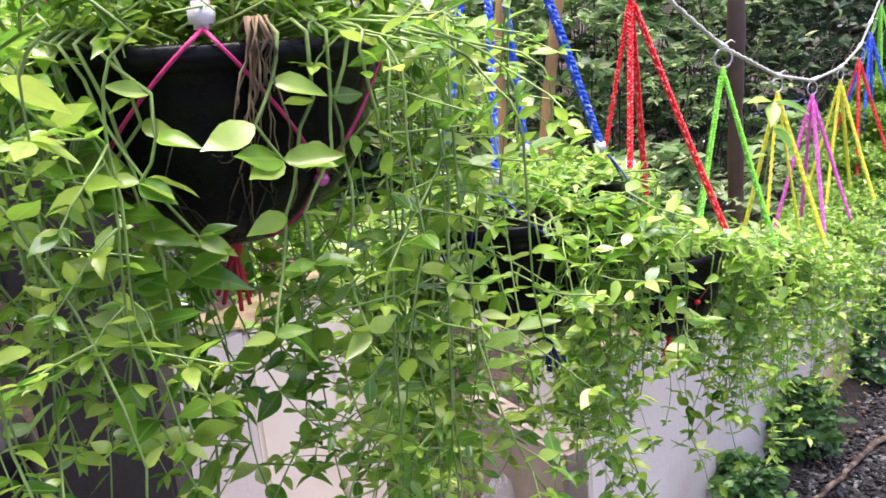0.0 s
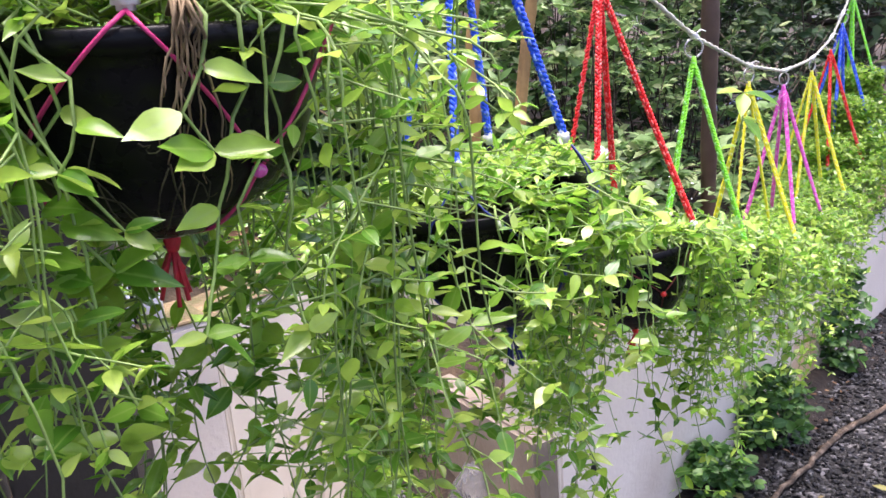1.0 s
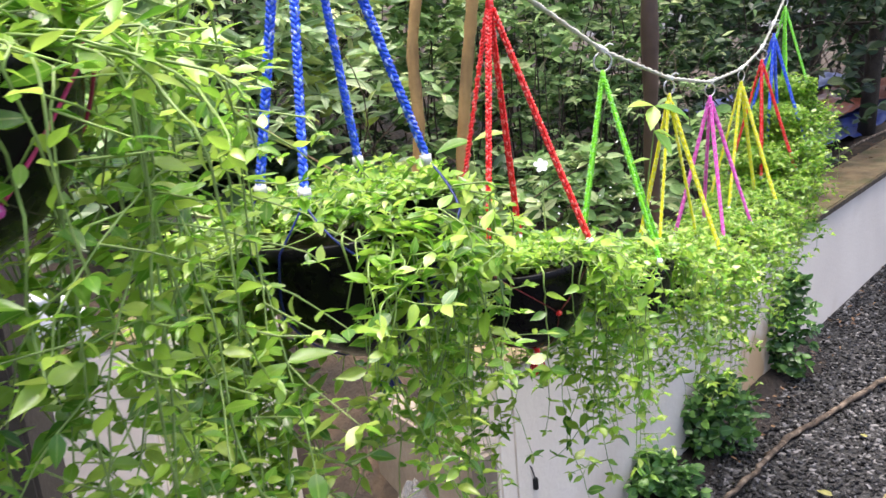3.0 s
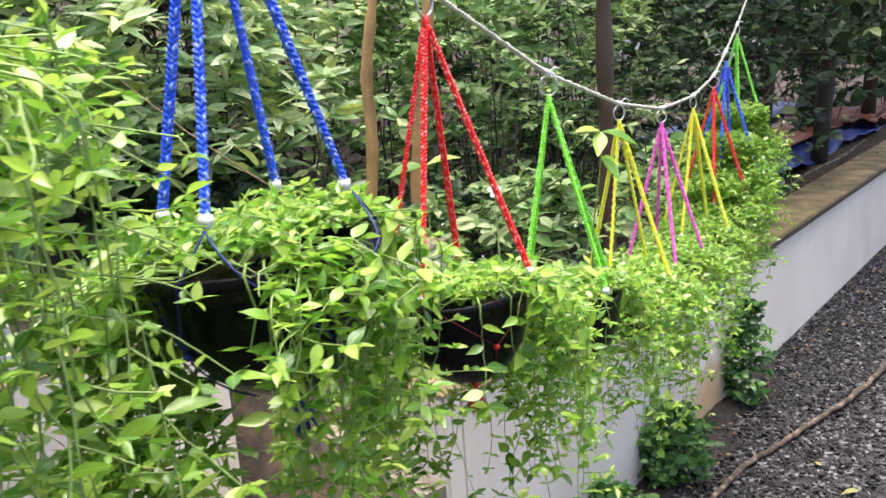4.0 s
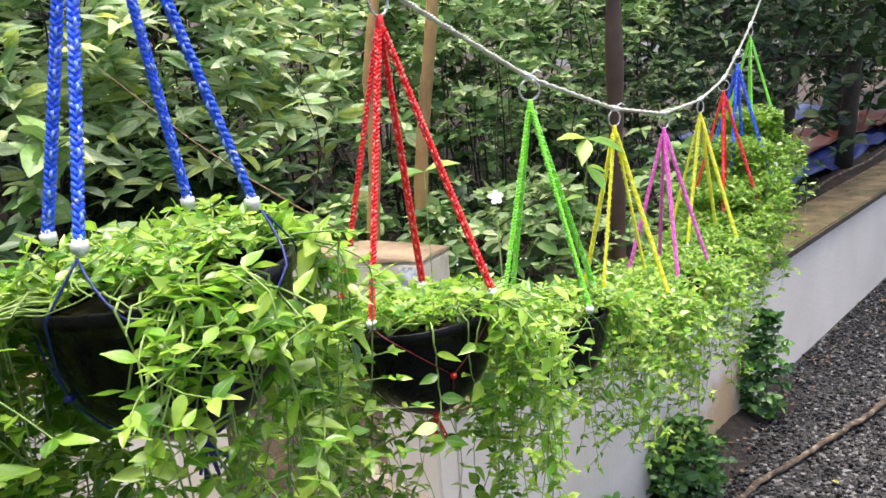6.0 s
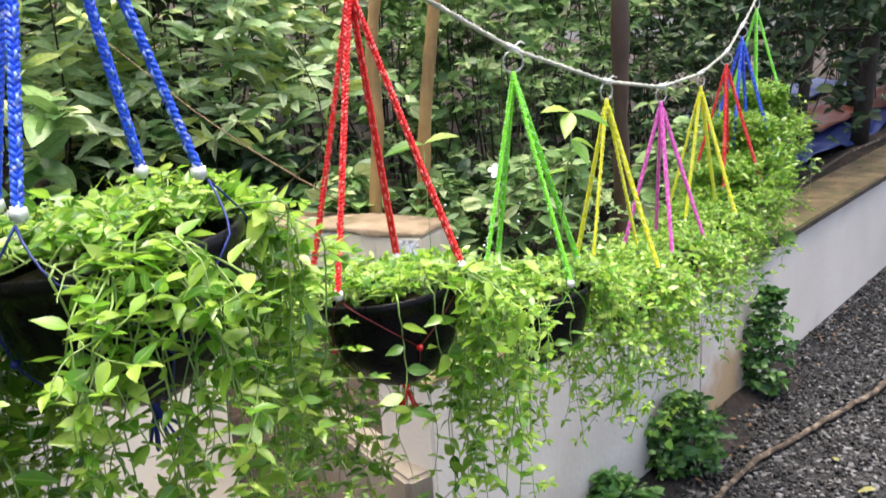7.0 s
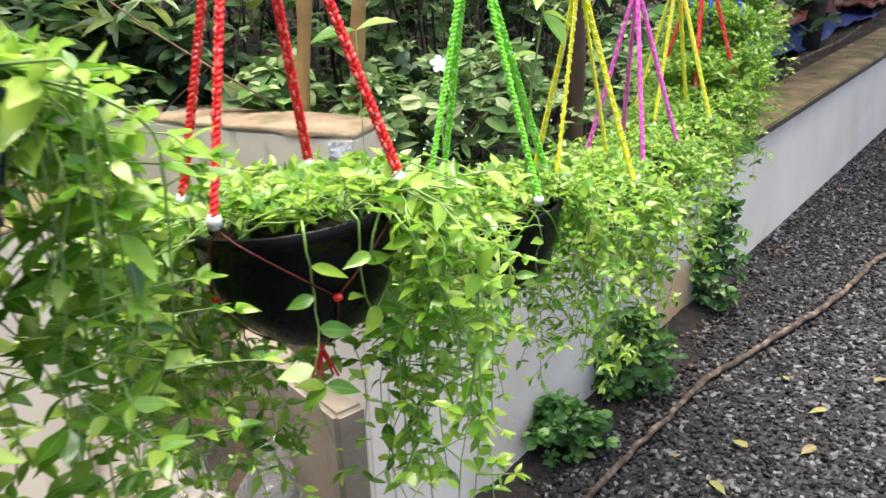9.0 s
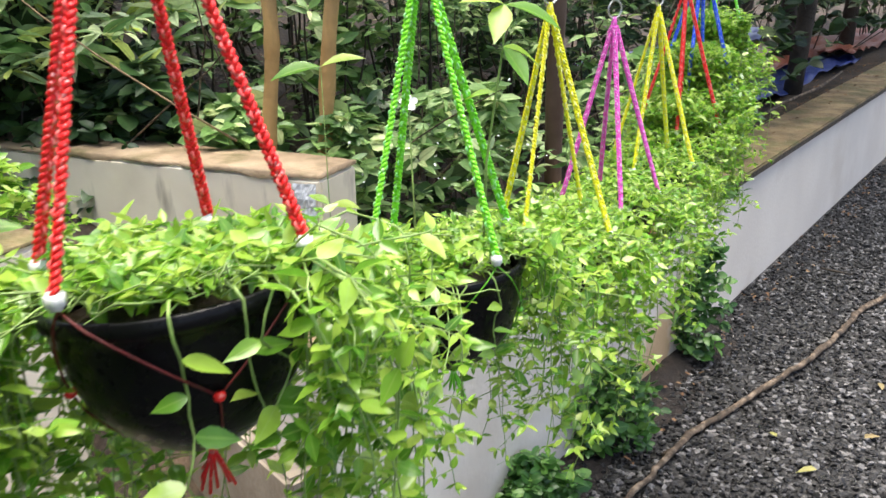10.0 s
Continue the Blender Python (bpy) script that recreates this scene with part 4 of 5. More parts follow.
# ---- shrubs, trees and the bank ----
def shrub(at, z0, wide, deep, high, clusters, per, leaf, shapes, mat, label, name="shrub", lean=(0, 0), bark=None, low=0.12):
    """Stems from one root, each ending in tufts of leaves."""
    th = thing(name, (at[0], at[1], z0), label, "shrub" if name == "shrub" else "plant", "shrubs behind the wall" if name == "shrub" else "")
    tubes, lp, ld, lu, ls = [], [], [], [], []
    for i in range(clusters):
        a, r = rng.uniform(0, 2 * math.pi), math.sqrt(rng.random())
        z = high * (low + (1 - low) * rng.random() ** 0.85)
        f = math.sin(math.pi * min(1.0, 0.25 + 0.72 * z / high)) ** 0.6
        lump = 1 + 0.25 * math.sin(3 * a + at[0] * 5) * math.cos(5 * z + at[1])
        tip = np.array([wide * r * f * lump * math.cos(a) + lean[0] * z, deep * r * f * lump * math.sin(a) + lean[1] * z, z])
        if high > 0.55 and noise.noise(Vector(tip) * (4.2 / max(high, 0.5)) + Vector((at[0] * 3, at[1] * 3, 0))) < -0.14:
            continue
        grow = rng.uniform(0.45, 1.35)
        if i % 26 == 0:
            s = np.linspace(0, 1, 5)[:, None]
            base = np.array([wide * 0.12 * math.cos(a), deep * 0.12 * math.sin(a), -0.03])
            bend = np.array([0.05, 0.03, 0.0]) * rng.normal(0, 1, 3) * high
            tubes.append(tube(base + (tip - base) * s + bend * np.sin(math.pi * s), np.linspace(0.0045, 0.0015, 5) * min(1.5, max(0.3, high)), 4, False))
        ax = np.array([math.cos(a) * 0.6, math.sin(a) * 0.6, 0.8]) + rng.normal(0, 0.35, 3)
        for k in range(per):
            aa = k * 2.4 + rng.uniform(-0.3, 0.3)
            q = np.array([math.cos(aa), 0.6 * math.sin(aa) - 0.25, rng.uniform(-0.6, 0.5)]) + 0.3 * ax
            lp.append(tip - ax * leaf * 0.35 * (k / per))
            ld.append(q)
            lu.append(np.array([0.15, -0.5, 0.7]) + 0.35 * ax + rng.normal(0, 0.6, 3))
            ls.append(leaf * grow * rng.uniform(0.7, 1.2))
    if tubes:
        hang("stalk", tri_mesh("stalk", *joined(tubes), bark or M_darkbark), th, kind="stuff")
    hang("foliage", leaves_mesh("foliage", np.array(lp), np.array(ld), np.array(lu), np.array(ls), shapes, mat), th, kind="stuff")
    return th


def on_bank(x, y):
    return float(bed_height(np.array(x), np.array(y))) - 0.02


# x, y, wide, deep, high, clusters, leaves each, leaf length, shape, material
FRONT_SHRUBS = [
    (-1.25, 3.75, 0.60, 0.40, 1.60, 330, 6, 0.125, L_long, M_light),
    (-0.62, 4.02, 0.50, 0.40, 1.70, 330, 6, 0.115, L_long, M_light),
    (-1.95, 3.9, 0.6, 0.5, 1.9, 280, 6, 0.125, L_long, M_light),
    (-0.85, 3.80, 0.45, 0.25, 1.15, 190, 6, 0.11, L_long, M_light),
    (-0.15, 4.15, 0.46, 0.4, 1.6, 300, 6, 0.105, L_long, M_light),
    (-0.42, 3.78, 0.42, 0.22, 1.45, 130, 7, 0.10, L_long, M_light),
    (0.35, 4.1, 0.5, 0.4, 1.3, 400, 7, 0.065, L_mixed, M_bush),
    (0.80, 4.3, 0.55, 0.5, 1.5, 560, 7, 0.058, L_mixed, M_bush),
    (0.85, 3.50, 0.45, 0.35, 0.66, 300, 6, 0.06, L_mixed, M_bush),
    (0.45, 3.45, 0.30, 0.25, 0.60, 130, 6, 0.075, L_mixed, M_bush),
]
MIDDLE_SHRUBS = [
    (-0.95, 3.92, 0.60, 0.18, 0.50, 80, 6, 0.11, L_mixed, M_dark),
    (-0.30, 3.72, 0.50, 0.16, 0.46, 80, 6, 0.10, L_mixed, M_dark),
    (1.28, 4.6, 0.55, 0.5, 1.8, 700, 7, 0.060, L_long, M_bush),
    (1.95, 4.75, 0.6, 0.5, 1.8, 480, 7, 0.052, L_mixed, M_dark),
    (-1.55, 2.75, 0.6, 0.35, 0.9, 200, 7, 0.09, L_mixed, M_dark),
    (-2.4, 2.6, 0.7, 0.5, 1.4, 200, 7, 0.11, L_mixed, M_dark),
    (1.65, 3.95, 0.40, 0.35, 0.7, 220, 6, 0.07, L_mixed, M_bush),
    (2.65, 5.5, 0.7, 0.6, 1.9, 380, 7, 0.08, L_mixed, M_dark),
    (3.3, 7.2, 1.0, 0.8, 2.2, 380, 7, 0.10, L_mixed, M_dark),
    (-1.6, 5.3, 1.2, 0.9, 2.4, 380, 7, 0.15, L_long, M_bush),
]
REAR_SHRUBS = [
    (-0.2, 5.6, 1.1, 0.8, 2.5, 400, 7, 0.12, L_mixed, M_bush),
    (1.1, 5.8, 1.1, 0.8, 2.6, 440, 7, 0.10, L_mixed, M_bush),
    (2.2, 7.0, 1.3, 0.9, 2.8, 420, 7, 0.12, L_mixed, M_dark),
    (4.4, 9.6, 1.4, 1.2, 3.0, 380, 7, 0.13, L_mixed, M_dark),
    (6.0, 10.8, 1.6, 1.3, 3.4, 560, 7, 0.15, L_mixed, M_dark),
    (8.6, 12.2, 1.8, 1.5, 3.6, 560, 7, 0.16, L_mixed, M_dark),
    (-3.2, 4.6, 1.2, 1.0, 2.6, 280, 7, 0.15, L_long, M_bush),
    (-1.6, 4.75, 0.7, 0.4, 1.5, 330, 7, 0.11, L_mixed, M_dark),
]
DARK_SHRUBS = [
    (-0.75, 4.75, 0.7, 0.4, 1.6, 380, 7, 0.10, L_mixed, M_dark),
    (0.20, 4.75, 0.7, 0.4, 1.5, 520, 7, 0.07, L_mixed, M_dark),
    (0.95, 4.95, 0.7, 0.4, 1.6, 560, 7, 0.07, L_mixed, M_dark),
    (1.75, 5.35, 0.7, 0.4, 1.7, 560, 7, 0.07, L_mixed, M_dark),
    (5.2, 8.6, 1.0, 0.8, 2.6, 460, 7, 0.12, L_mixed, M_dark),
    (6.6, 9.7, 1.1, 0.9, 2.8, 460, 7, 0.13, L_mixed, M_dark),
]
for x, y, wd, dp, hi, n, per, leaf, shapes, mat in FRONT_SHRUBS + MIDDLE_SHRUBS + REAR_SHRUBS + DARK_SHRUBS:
    shrub((x, y), on_bank(x, y), wd, dp, hi, n, per, leaf, shapes, mat, {"vine": "", "bright_shrub_leaf": "bright green shrub with long pointed leaves", "shrub_leaf": "dense mid-green shrub on the bank", "dark_leaf": "tall dark green shrub with shade put into its leaf colour"}[mat.name], low=0.30 if mat is M_light else 0.12)

def dry_twigs(x, y, n, high, label):
    """A spray of thin leafless twigs."""
    th = thing("dry_twigs", (x, y, on_bank(x, y)), label, "twigs")
    for k in range(n):
        q = [np.array([rng.normal(0, 0.05), rng.normal(0, 0.05), 0.0])]
        d = np.array([rng.normal(0, 0.35), rng.normal(0, 0.25), 1.0])
        for _ in range(8):
            d = d + rng.normal(0, 0.16, 3) - [0, 0, 0.05]
            q.append(q[-1] + d / np.linalg.norm(d) * high / 8)
        hang("twig", tri_mesh("twig", *tube(q, np.linspace(0.005, 0.0016, 9), 5), M_stick), th)
    return th


for x, y, n, high in [(0.62, 3.72, 6, 1.1), (1.0, 3.95, 7, 1.2), (-0.1, 3.85, 5, 1.2), (1.45, 4.15, 6, 1.2), (-0.5, 3.7, 4, 1.1), (2.2, 4.9, 6, 1.5)]:
    dry_twigs(x, y, n, high, "thin dry brown twigs standing among the shrubs")

# low plants growing from the foot of the wall
for x, y, wd, hi, n in [(1.90, 3.67, 0.115, 0.52, 150), (1.32, 3.07, 0.16, 0.33, 190), (0.95, 2.74, 0.15, 0.20, 120)]:
    shrub((x, y), 0.0, wd, wd * 0.8, hi, n, 5, 0.040, L_round, M_ivy, "leafy green weed growing at the foot of the wall", "wall_weed", low=0.05)


def trunk(points, radii, mat, label, name="tree_trunk", crown=None):
    pts = np.array(points, float)
    kk = np.linspace(0, len(pts) - 1, 24)
    path = np.stack([np.interp(kk, np.arange(len(pts)), pts[:, c]) for c in range(3)], 1)
    for _ in range(3):
        path[1:-1] = 0.25 * path[:-2] + 0.5 * path[1:-1] + 0.25 * path[2:]
    rad = np.interp(kk, np.arange(len(pts)), radii) * (1 + 0.08 * rng.normal(0, 1, 24))
    base = path[0].copy()
    me = tri_mesh(name, *tube(path - base, rad, 14), mat)
    if name == "pole":
        ob = new(name, me)
        ob.location = tuple(base)
        return tagged(ob, label, "pole")
    th = thing("tree", tuple(base), label, "tree")
    hang("trunk", me, th)
    for k in range(1):
        i, a = 21, rng.uniform(0, 6.28)
        u = np.array([math.cos(a), math.sin(a), 0.7]) * rng.uniform(0.25, 0.5)
        q = path[i] - base + np.outer(np.linspace(0, 1, 5), u) + rng.normal(0, 0.01, (5, 3))
        hang("limb", tri_mesh("limb", *tube(q, np.linspace(0.009, 0.003, 5), 6), mat), th)
    # Leafy crown out of view, added to cast shade below it.
    if crown:
        top, hub = path[-1] - base, np.array(crown) - base
        tips = []
        for k in range(9):
            end = hub + rng.normal(0, 1, 3) * [0.4, 0.35, 0.2]
            q = top + np.outer(np.linspace(0, 1, 6), end - top) + np.outer(np.sin(np.linspace(0, math.pi, 6)), rng.normal(0, 0.08, 3))
            q[0] = top
            hang("limb", tri_mesh("limb", *tube(q, np.linspace(0.014, 0.004, 6), 6), mat), th)
            tips += [q[3], q[4], q[5]]
        n = 1500
        at = np.array(tips)[rng.integers(0, len(tips), n)] + rng.normal(0, 0.16, (n, 3))
        hang("crown", leaves_mesh("crown", at, rng.normal(0, 1, (n, 3)) + [0, 0, -0.3], rng.normal(0, 0.4, (n, 3)) + [0, 0, 1.0], rng.uniform(0.06, 0.12, n), L_oval, M_bush), th, kind="stuff")
    return th


trunk([(0.145, 3.48, 0.55), (0.169, 3.48, 1.102), (0.208, 3.48, 1.333), (0.213, 3.48, 1.492), (0.204, 3.48, 1.674), (0.239, 3.48, 1.867), (0.268, 3.48, 1.993), (0.376, 3.51, 2.791)], [0.027, 0.025, 0.024, 0.026, 0.022, 0.022, 0.021, 0.018], M_bark, "slim crooked tan-barked tree behind the concrete wall")
# Its unseen crown is added above the far pots to shade them.
trunk([(0.321, 3.49, 0.55), (0.361, 3.49, 1.030), (0.399, 3.49, 1.432), (0.445, 3.49, 1.720), (0.476, 3.49, 1.910), (0.563, 3.51, 2.791)], [0.030, 0.027, 0.026, 0.025, 0.024, 0.02], M_bark, "slim straight tan-barked tree behind the concrete wall, its unseen crown added for shade", crown=(1.25, 2.95, 3.75))
trunk([(1.185, 3.50, 0.5), (1.185, 3.50, 1.6), (1.185, 3.50, 3.0)], [0.034, 0.033, 0.032], M_pole, "dark brown painted metal pole in the bank", "pole")



def tree(at, z0, high, lean, r, label, crown=True, seed=0):
    """A dark tree: tapered trunk, forking limbs, a crown of many leaves."""
    g = np.random.default_rng(seed)
    th = thing("tree", (at[0], at[1], z0), label, "tree", "dark trees beyond the wall")
    n = 10
    s = np.linspace(0, 1, n)
    tp = np.stack([lean[0] * s * high + 0.06 * np.sin(5 * s + seed), lean[1] * s * high + 0.05 * np.cos(4 * s + seed), s * high - 0.05], 1)
    hang("trunk", tri_mesh("trunk", *tube(tp, np.linspace(r, r * 0.45, n), 9), M_darkbark), th)
    tips = []
    for k in range(12):
        i = int(g.integers(2, n))
        a, L = g.uniform(0, 6.28), high * g.uniform(0.2, 0.42)
        u = np.array([math.cos(a), math.sin(a), g.uniform(0.1, 0.9)])
        q = tp[i] + np.outer(np.linspace(0, 1, 6), u * L) + np.outer(np.linspace(0, 1, 6) ** 2, g.normal(0, 0.1, 3) * L)
        hang("limb", tri_mesh("limb", *tube(q, np.linspace(r * 0.4, r * 0.08, 6), 6), M_darkbark), th)
        tips += [q[3], q[4], q[5]]
    if crown:
        m = 5000
        c = np.array(tips)[g.integers(0, len(tips), m)]
        pos = c + g.normal(0, 0.06 * high, (m, 3))
        pos = pos[pos[:, 2] > 0.85 + 0.15 * np.sin(4 * pos[:, 0])]
        m = len(pos)
        d = g.normal(0, 1, (m, 3)) + [0, 0, -0.2]
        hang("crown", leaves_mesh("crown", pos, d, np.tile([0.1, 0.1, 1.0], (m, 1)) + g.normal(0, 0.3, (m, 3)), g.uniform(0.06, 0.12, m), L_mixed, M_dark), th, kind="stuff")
    return th


tree((3.95, 6.75), 0.58, 4.6, (0.16, 0.05), 0.07, "dark slender tree with leaning trunk behind the wall", seed=3)
tree((3.35, 6.35), 0.58, 4.0, (0.05, 0.02), 0.045, "dark slender tree behind the wall", seed=5)
tree((4.7, 8.2), 0.58, 5.0, (-0.08, 0.02), 0.08, "dark tree behind the wall with shade put into its leaf colour", seed=8)
tree((5.9, 9.0), 0.58, 5.0, (0.06, 0.02), 0.08, "dark tree behind the wall with shade put into its leaf colour", seed=11)
tree((2.75, 6.1), 0.58, 4.4, (-0.05, 0.04), 0.06, "dark tree behind the wall with shade put into its leaf colour", seed=14)


def tarp(s0, s1, d0, d1, z, mat, label, seed):
    """A loosely folded sheet lying on the bed behind the wall."""
    g = np.random.default_rng(seed)
    nx, ny = 26, 14
    S, D = np.meshgrid(np.linspace(s0, s1, nx), np.linspace(d0, d1, ny), indexing="ij")
    Z = z + 0.025 * np.sin(S * 3.1 + seed) * np.cos(D * 5) + 0.012 * np.sin(S * 11 + D * 9 + seed) + 0.014 * g.normal(0, 1, S.shape)
    v = np.stack([S * UX - D * UY, 1.9 + S * UY + D * UX, Z], 2).reshape(-1, 3)
    i, j = np.meshgrid(np.arange(nx - 1), np.arange(ny - 1), indexing="ij")
    p = (i * ny + j).ravel()
    t = np.concatenate([np.stack([p, p + ny, p + ny + 1], 1), np.stack([p, p + ny + 1, p + 1], 1)])
    o = v.mean(0)
    ob = new("tarpaulin", tri_mesh("tarpaulin", v - o, t, mat))
    ob.location = tuple(o)
    md = ob.modifiers.new("thick", "SOLIDIFY")
    md.thickness = 0.006
    return tagged(ob, label, "tarpaulin", "folded sheets behind the wall")


tarp(4.9, 8.6, 0.60, 1.2, 0.64, M_tarp["blue"], "crumpled blue tarpaulin on the bed behind the wall", 1)
tarp(5.2, 9.0, 0.9, 1.7, 0.70, M_tarp["orange"], "crumpled orange-red tarpaulin on the bed behind the wall", 2)
tarp(5.6, 10.0, 1.6, 2.3, 0.76, M_tarp["blue"], "crumpled blue tarpaulin folded behind the orange one", 3)
tarp(8.2, 11.0, 0.6, 1.3, 0.70, M_tarp["orange"], "crumpled orange-red tarpaulin on the bed behind the wall", 4)
far_wall = tagged(new("far_wall", bm_mesh("far_wall", block(9.5, 11.0, 0.0, 14.0, 11.2, 2.6, 0.02), M_old)), "pale far garden wall seen between the trees", "wall", kind="structure")

# white flowers among the low plants behind the wall
PETAL = tri_mesh("petal", *leaf_shape([(0.3, 0.3), (0.7, 0.36), (0.9, 0.25)], 0.2, 0.2)[:2], M_petal)


def flower(at, base_z, size, label):
    th = thing("white_flower", (at[0], at[1], base_z), label, "flower")
    top = at[2] - base_z
    hang("stem", tri_mesh("stem", *tube([(0.02, 0.02, 0), (0.01, 0.01, top * 0.5), (0, 0, top)], [0.004, 0.003, 0.002], 6), M_stem), th)
    for k in range(5):
        pt = hang("petal", PETAL, th)
        pt.matrix_basis = Matrix.Translation((0, 0, top)) @ pose(0, 0, 0, 55, 0, 0) @ pose(0, 0, 0, 16 + 7 * (k % 2), 4 * k, 72 * k + 6 * (k % 3)) @ Matrix.Scale(size, 4)
    return th


flower((0.60, 2.86, 1.29), 0.58, 0.027, "single white flower on a thin stem behind the wall")
bp_, bd_ = [], []
for cx, cy, cz, n, sp in [(0.80, 3.40, 1.12, 16, 0.16), (1.02, 3.40, 1.02, 12, 0.12), (0.62, 3.30, 1.08, 7, 0.10)]:
    bp_ += list(np.array([cx, cy - 0.25, cz]) + rng.normal(0, sp, (n, 3)) * [1, 0.5, 0.6])
bp_ = np.array(bp_)
heads = thing("blossom_cluster", (0.8, 3.2, 0.6), "tiny white blossoms scattered over low green plants", "flowers", kind="stuff")
heads.location = (0, 0, 0)
hang("blossom", leaves_mesh("blossom", bp_, rng.normal(0, 1, (len(bp_), 3)), np.tile([0.0, -0.7, 0.7], (len(bp_), 1)), rng.uniform(0.006, 0.012, len(bp_)), L_round, M_petal), heads, kind="stuff")

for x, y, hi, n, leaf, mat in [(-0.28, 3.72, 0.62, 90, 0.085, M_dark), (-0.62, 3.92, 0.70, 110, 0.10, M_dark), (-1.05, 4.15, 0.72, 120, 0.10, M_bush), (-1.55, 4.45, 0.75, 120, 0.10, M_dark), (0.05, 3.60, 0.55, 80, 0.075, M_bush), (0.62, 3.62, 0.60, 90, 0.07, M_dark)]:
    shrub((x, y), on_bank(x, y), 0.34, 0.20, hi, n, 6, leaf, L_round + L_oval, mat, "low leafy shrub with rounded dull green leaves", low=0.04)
shrub((-0.62, 3.02), on_bank(-0.62, 3.02), 0.30, 0.20, 0.46, 300, 6, 0.034, L_oval, M_vine, "low fine-leaved plant behind the white wall", "low_plant", low=0.05)
shrub((-0.66, 2.86), on_bank(-0.66, 2.86) + 0.02, 0.12, 0.08, 0.42, 34, 4, 0.035, L_oval, M_litter, "small clump of dry brown leaves behind the white wall", "dry_plant", low=0.5)
shrub((-0.98, 3.30), on_bank(-0.98, 3.30), 0.22, 0.15, 0.75, 22, 4, 0.13, L_round, M_bush, "low plant with large rounded blue-green leaves")
lst = [wall_pose(a, b, c).translation for a, b, c in [(3.6, 0.20, 0.672), (4.0, 0.27, 0.70), (4.5, 0.34, 0.69), (5.1, 0.36, 0.70), (5.9, 0.33, 0.70), (6.8, 0.38, 0.71)]]
tagged(new("dry_stick", tri_mesh("dry_stick", *tube([tuple(v) for v in lst], [0.006, 0.008, 0.009, 0.010, 0.010, 0.008], 7), M_stick)), "thin dry stick lying along the wall coping", "stick")

tagged(new("dry_stick", tri_mesh("dry_stick", *tube([(2.98, 4.52, 0.022), (3.02, 4.46, 0.026), (3.09, 4.40, 0.022)], [0.005, 0.007, 0.004], 6), M_darkbark)), "short dark twig lying on the gravel", "stick")

# fallen branch on the gravel
br = [(0.95, 2.45), (1.25, 2.74), (1.42, 2.89), (1.60, 3.07), (1.82, 3.20), (2.02, 3.33), (2.32, 3.52), (2.60, 3.74), (2.85, 3.97), (3.08, 4.10), (3.5, 4.32)]
bp = np.array([(x, y, 0.022) for x, y in br])
kk = np.linspace(0, len(bp) - 1, 60)
bpath = np.stack([np.interp(kk, np.arange(len(bp)), bp[:, c]) for c in range(3)], 1) + rng.normal(0, 0.003, (60, 3))
tw = tube([(1.60, 3.07, 0.02), (1.53, 3.00, 0.015), (1.46, 2.97, 0.012)], [0.014, 0.010, 0.006], 7)
branch = new("fallen_branch", tri_mesh("fallen_branch", *joined([tube(bpath, np.linspace(0.0105, 0.0145, 60) * (1 + 0.06 * rng.normal(0, 1, 60)), 9), tw]), M_stick))
tagged(branch, "long dry brown branch lying on the gravel", "branch")


# pale dead stem slanting behind the concrete wall
tagged(new("dead_stem", tri_mesh("dead_stem", *tube([(0.07, 3.43, 1.09), (-0.12, 3.45, 1.215), (-0.30, 3.46, 1.345), (-0.50, 3.47, 1.51), (-0.80, 3.48, 1.80)], [0.004, 0.0038, 0.0036, 0.0032, 0.002], 6), M_root)), "thin pale dead stem leaning over the concrete wall", "stem")


# things beside the recess
column = tagged(new("grey_column", bm_mesh("grey_column", block(-0.11, -0.11, 0, 0.11, 0.11, 2.45, 0.008, 2), M_grey)), "square grey plastered column beside the white wall", "column", kind="structure")
column.matrix_world = pose(-0.71, 1.50, 0, 0, 0, 12)
# Unseen roof slab, added to shade the left side.
shade_slab = tagged(new("shade_roof", bm_mesh("shade_roof", block(-4.5, -3.0, 2.452, -0.58, 1.72, 2.58, 0.01, 2), M_grey)), "flat grey roof slab, unseen, added on a column for shade", "roof", kind="structure")
# Unseen wall, added to carry the slab; it also blocks light.
slab_wall = tagged(new("unseen_wall", bm_mesh("unseen_wall", block(-4.7, -3.0, -0.1, -4.5, 1.72, 2.45, 0.01, 2), M_paint)), "plain white wall, unseen, added under the shading roof slab", "wall", kind="structure")
dv, dt = lathe([(0.0, 0.0), (0.20, 0.0), (0.215, 0.015), (0.22, 0.05), (0.22, 0.30), (0.228, 0.315), (0.228, 0.335), (0.22, 0.35), (0.22, 0.62), (0.228, 0.635), (0.228, 0.655), (0.22, 0.67), (0.22, 1.05), (0.21, 1.10), (0.18, 1.115), (0.0, 1.115)], 40)
drum = tagged(new("black_drum", tri_mesh("black_drum", dv, dt, M_black)), "black plastic water drum standing beside a grey column", "drum")
drum.location, drum.scale = (-1.08, 1.42, 0.12), (1, 1, 0.9)


def bottle(at, z, profile, mat, cap, label):
    """A turned bottle with a cap."""
    th = thing("plastic_bottle", (*at, z), label, "bottle", "bottles on the wall")
    body = hang("body", tri_mesh("body", *lathe(profile, 28), mat), th)
    r, h = profile[-2]
    hang("cap", tri_mesh("cap", *lathe([(0.0, h), (r + 0.003, h), (r + 0.003, h + 0.025), (r, h + 0.028), (0.0, h + 0.028)], 20), cap), body)
    return th


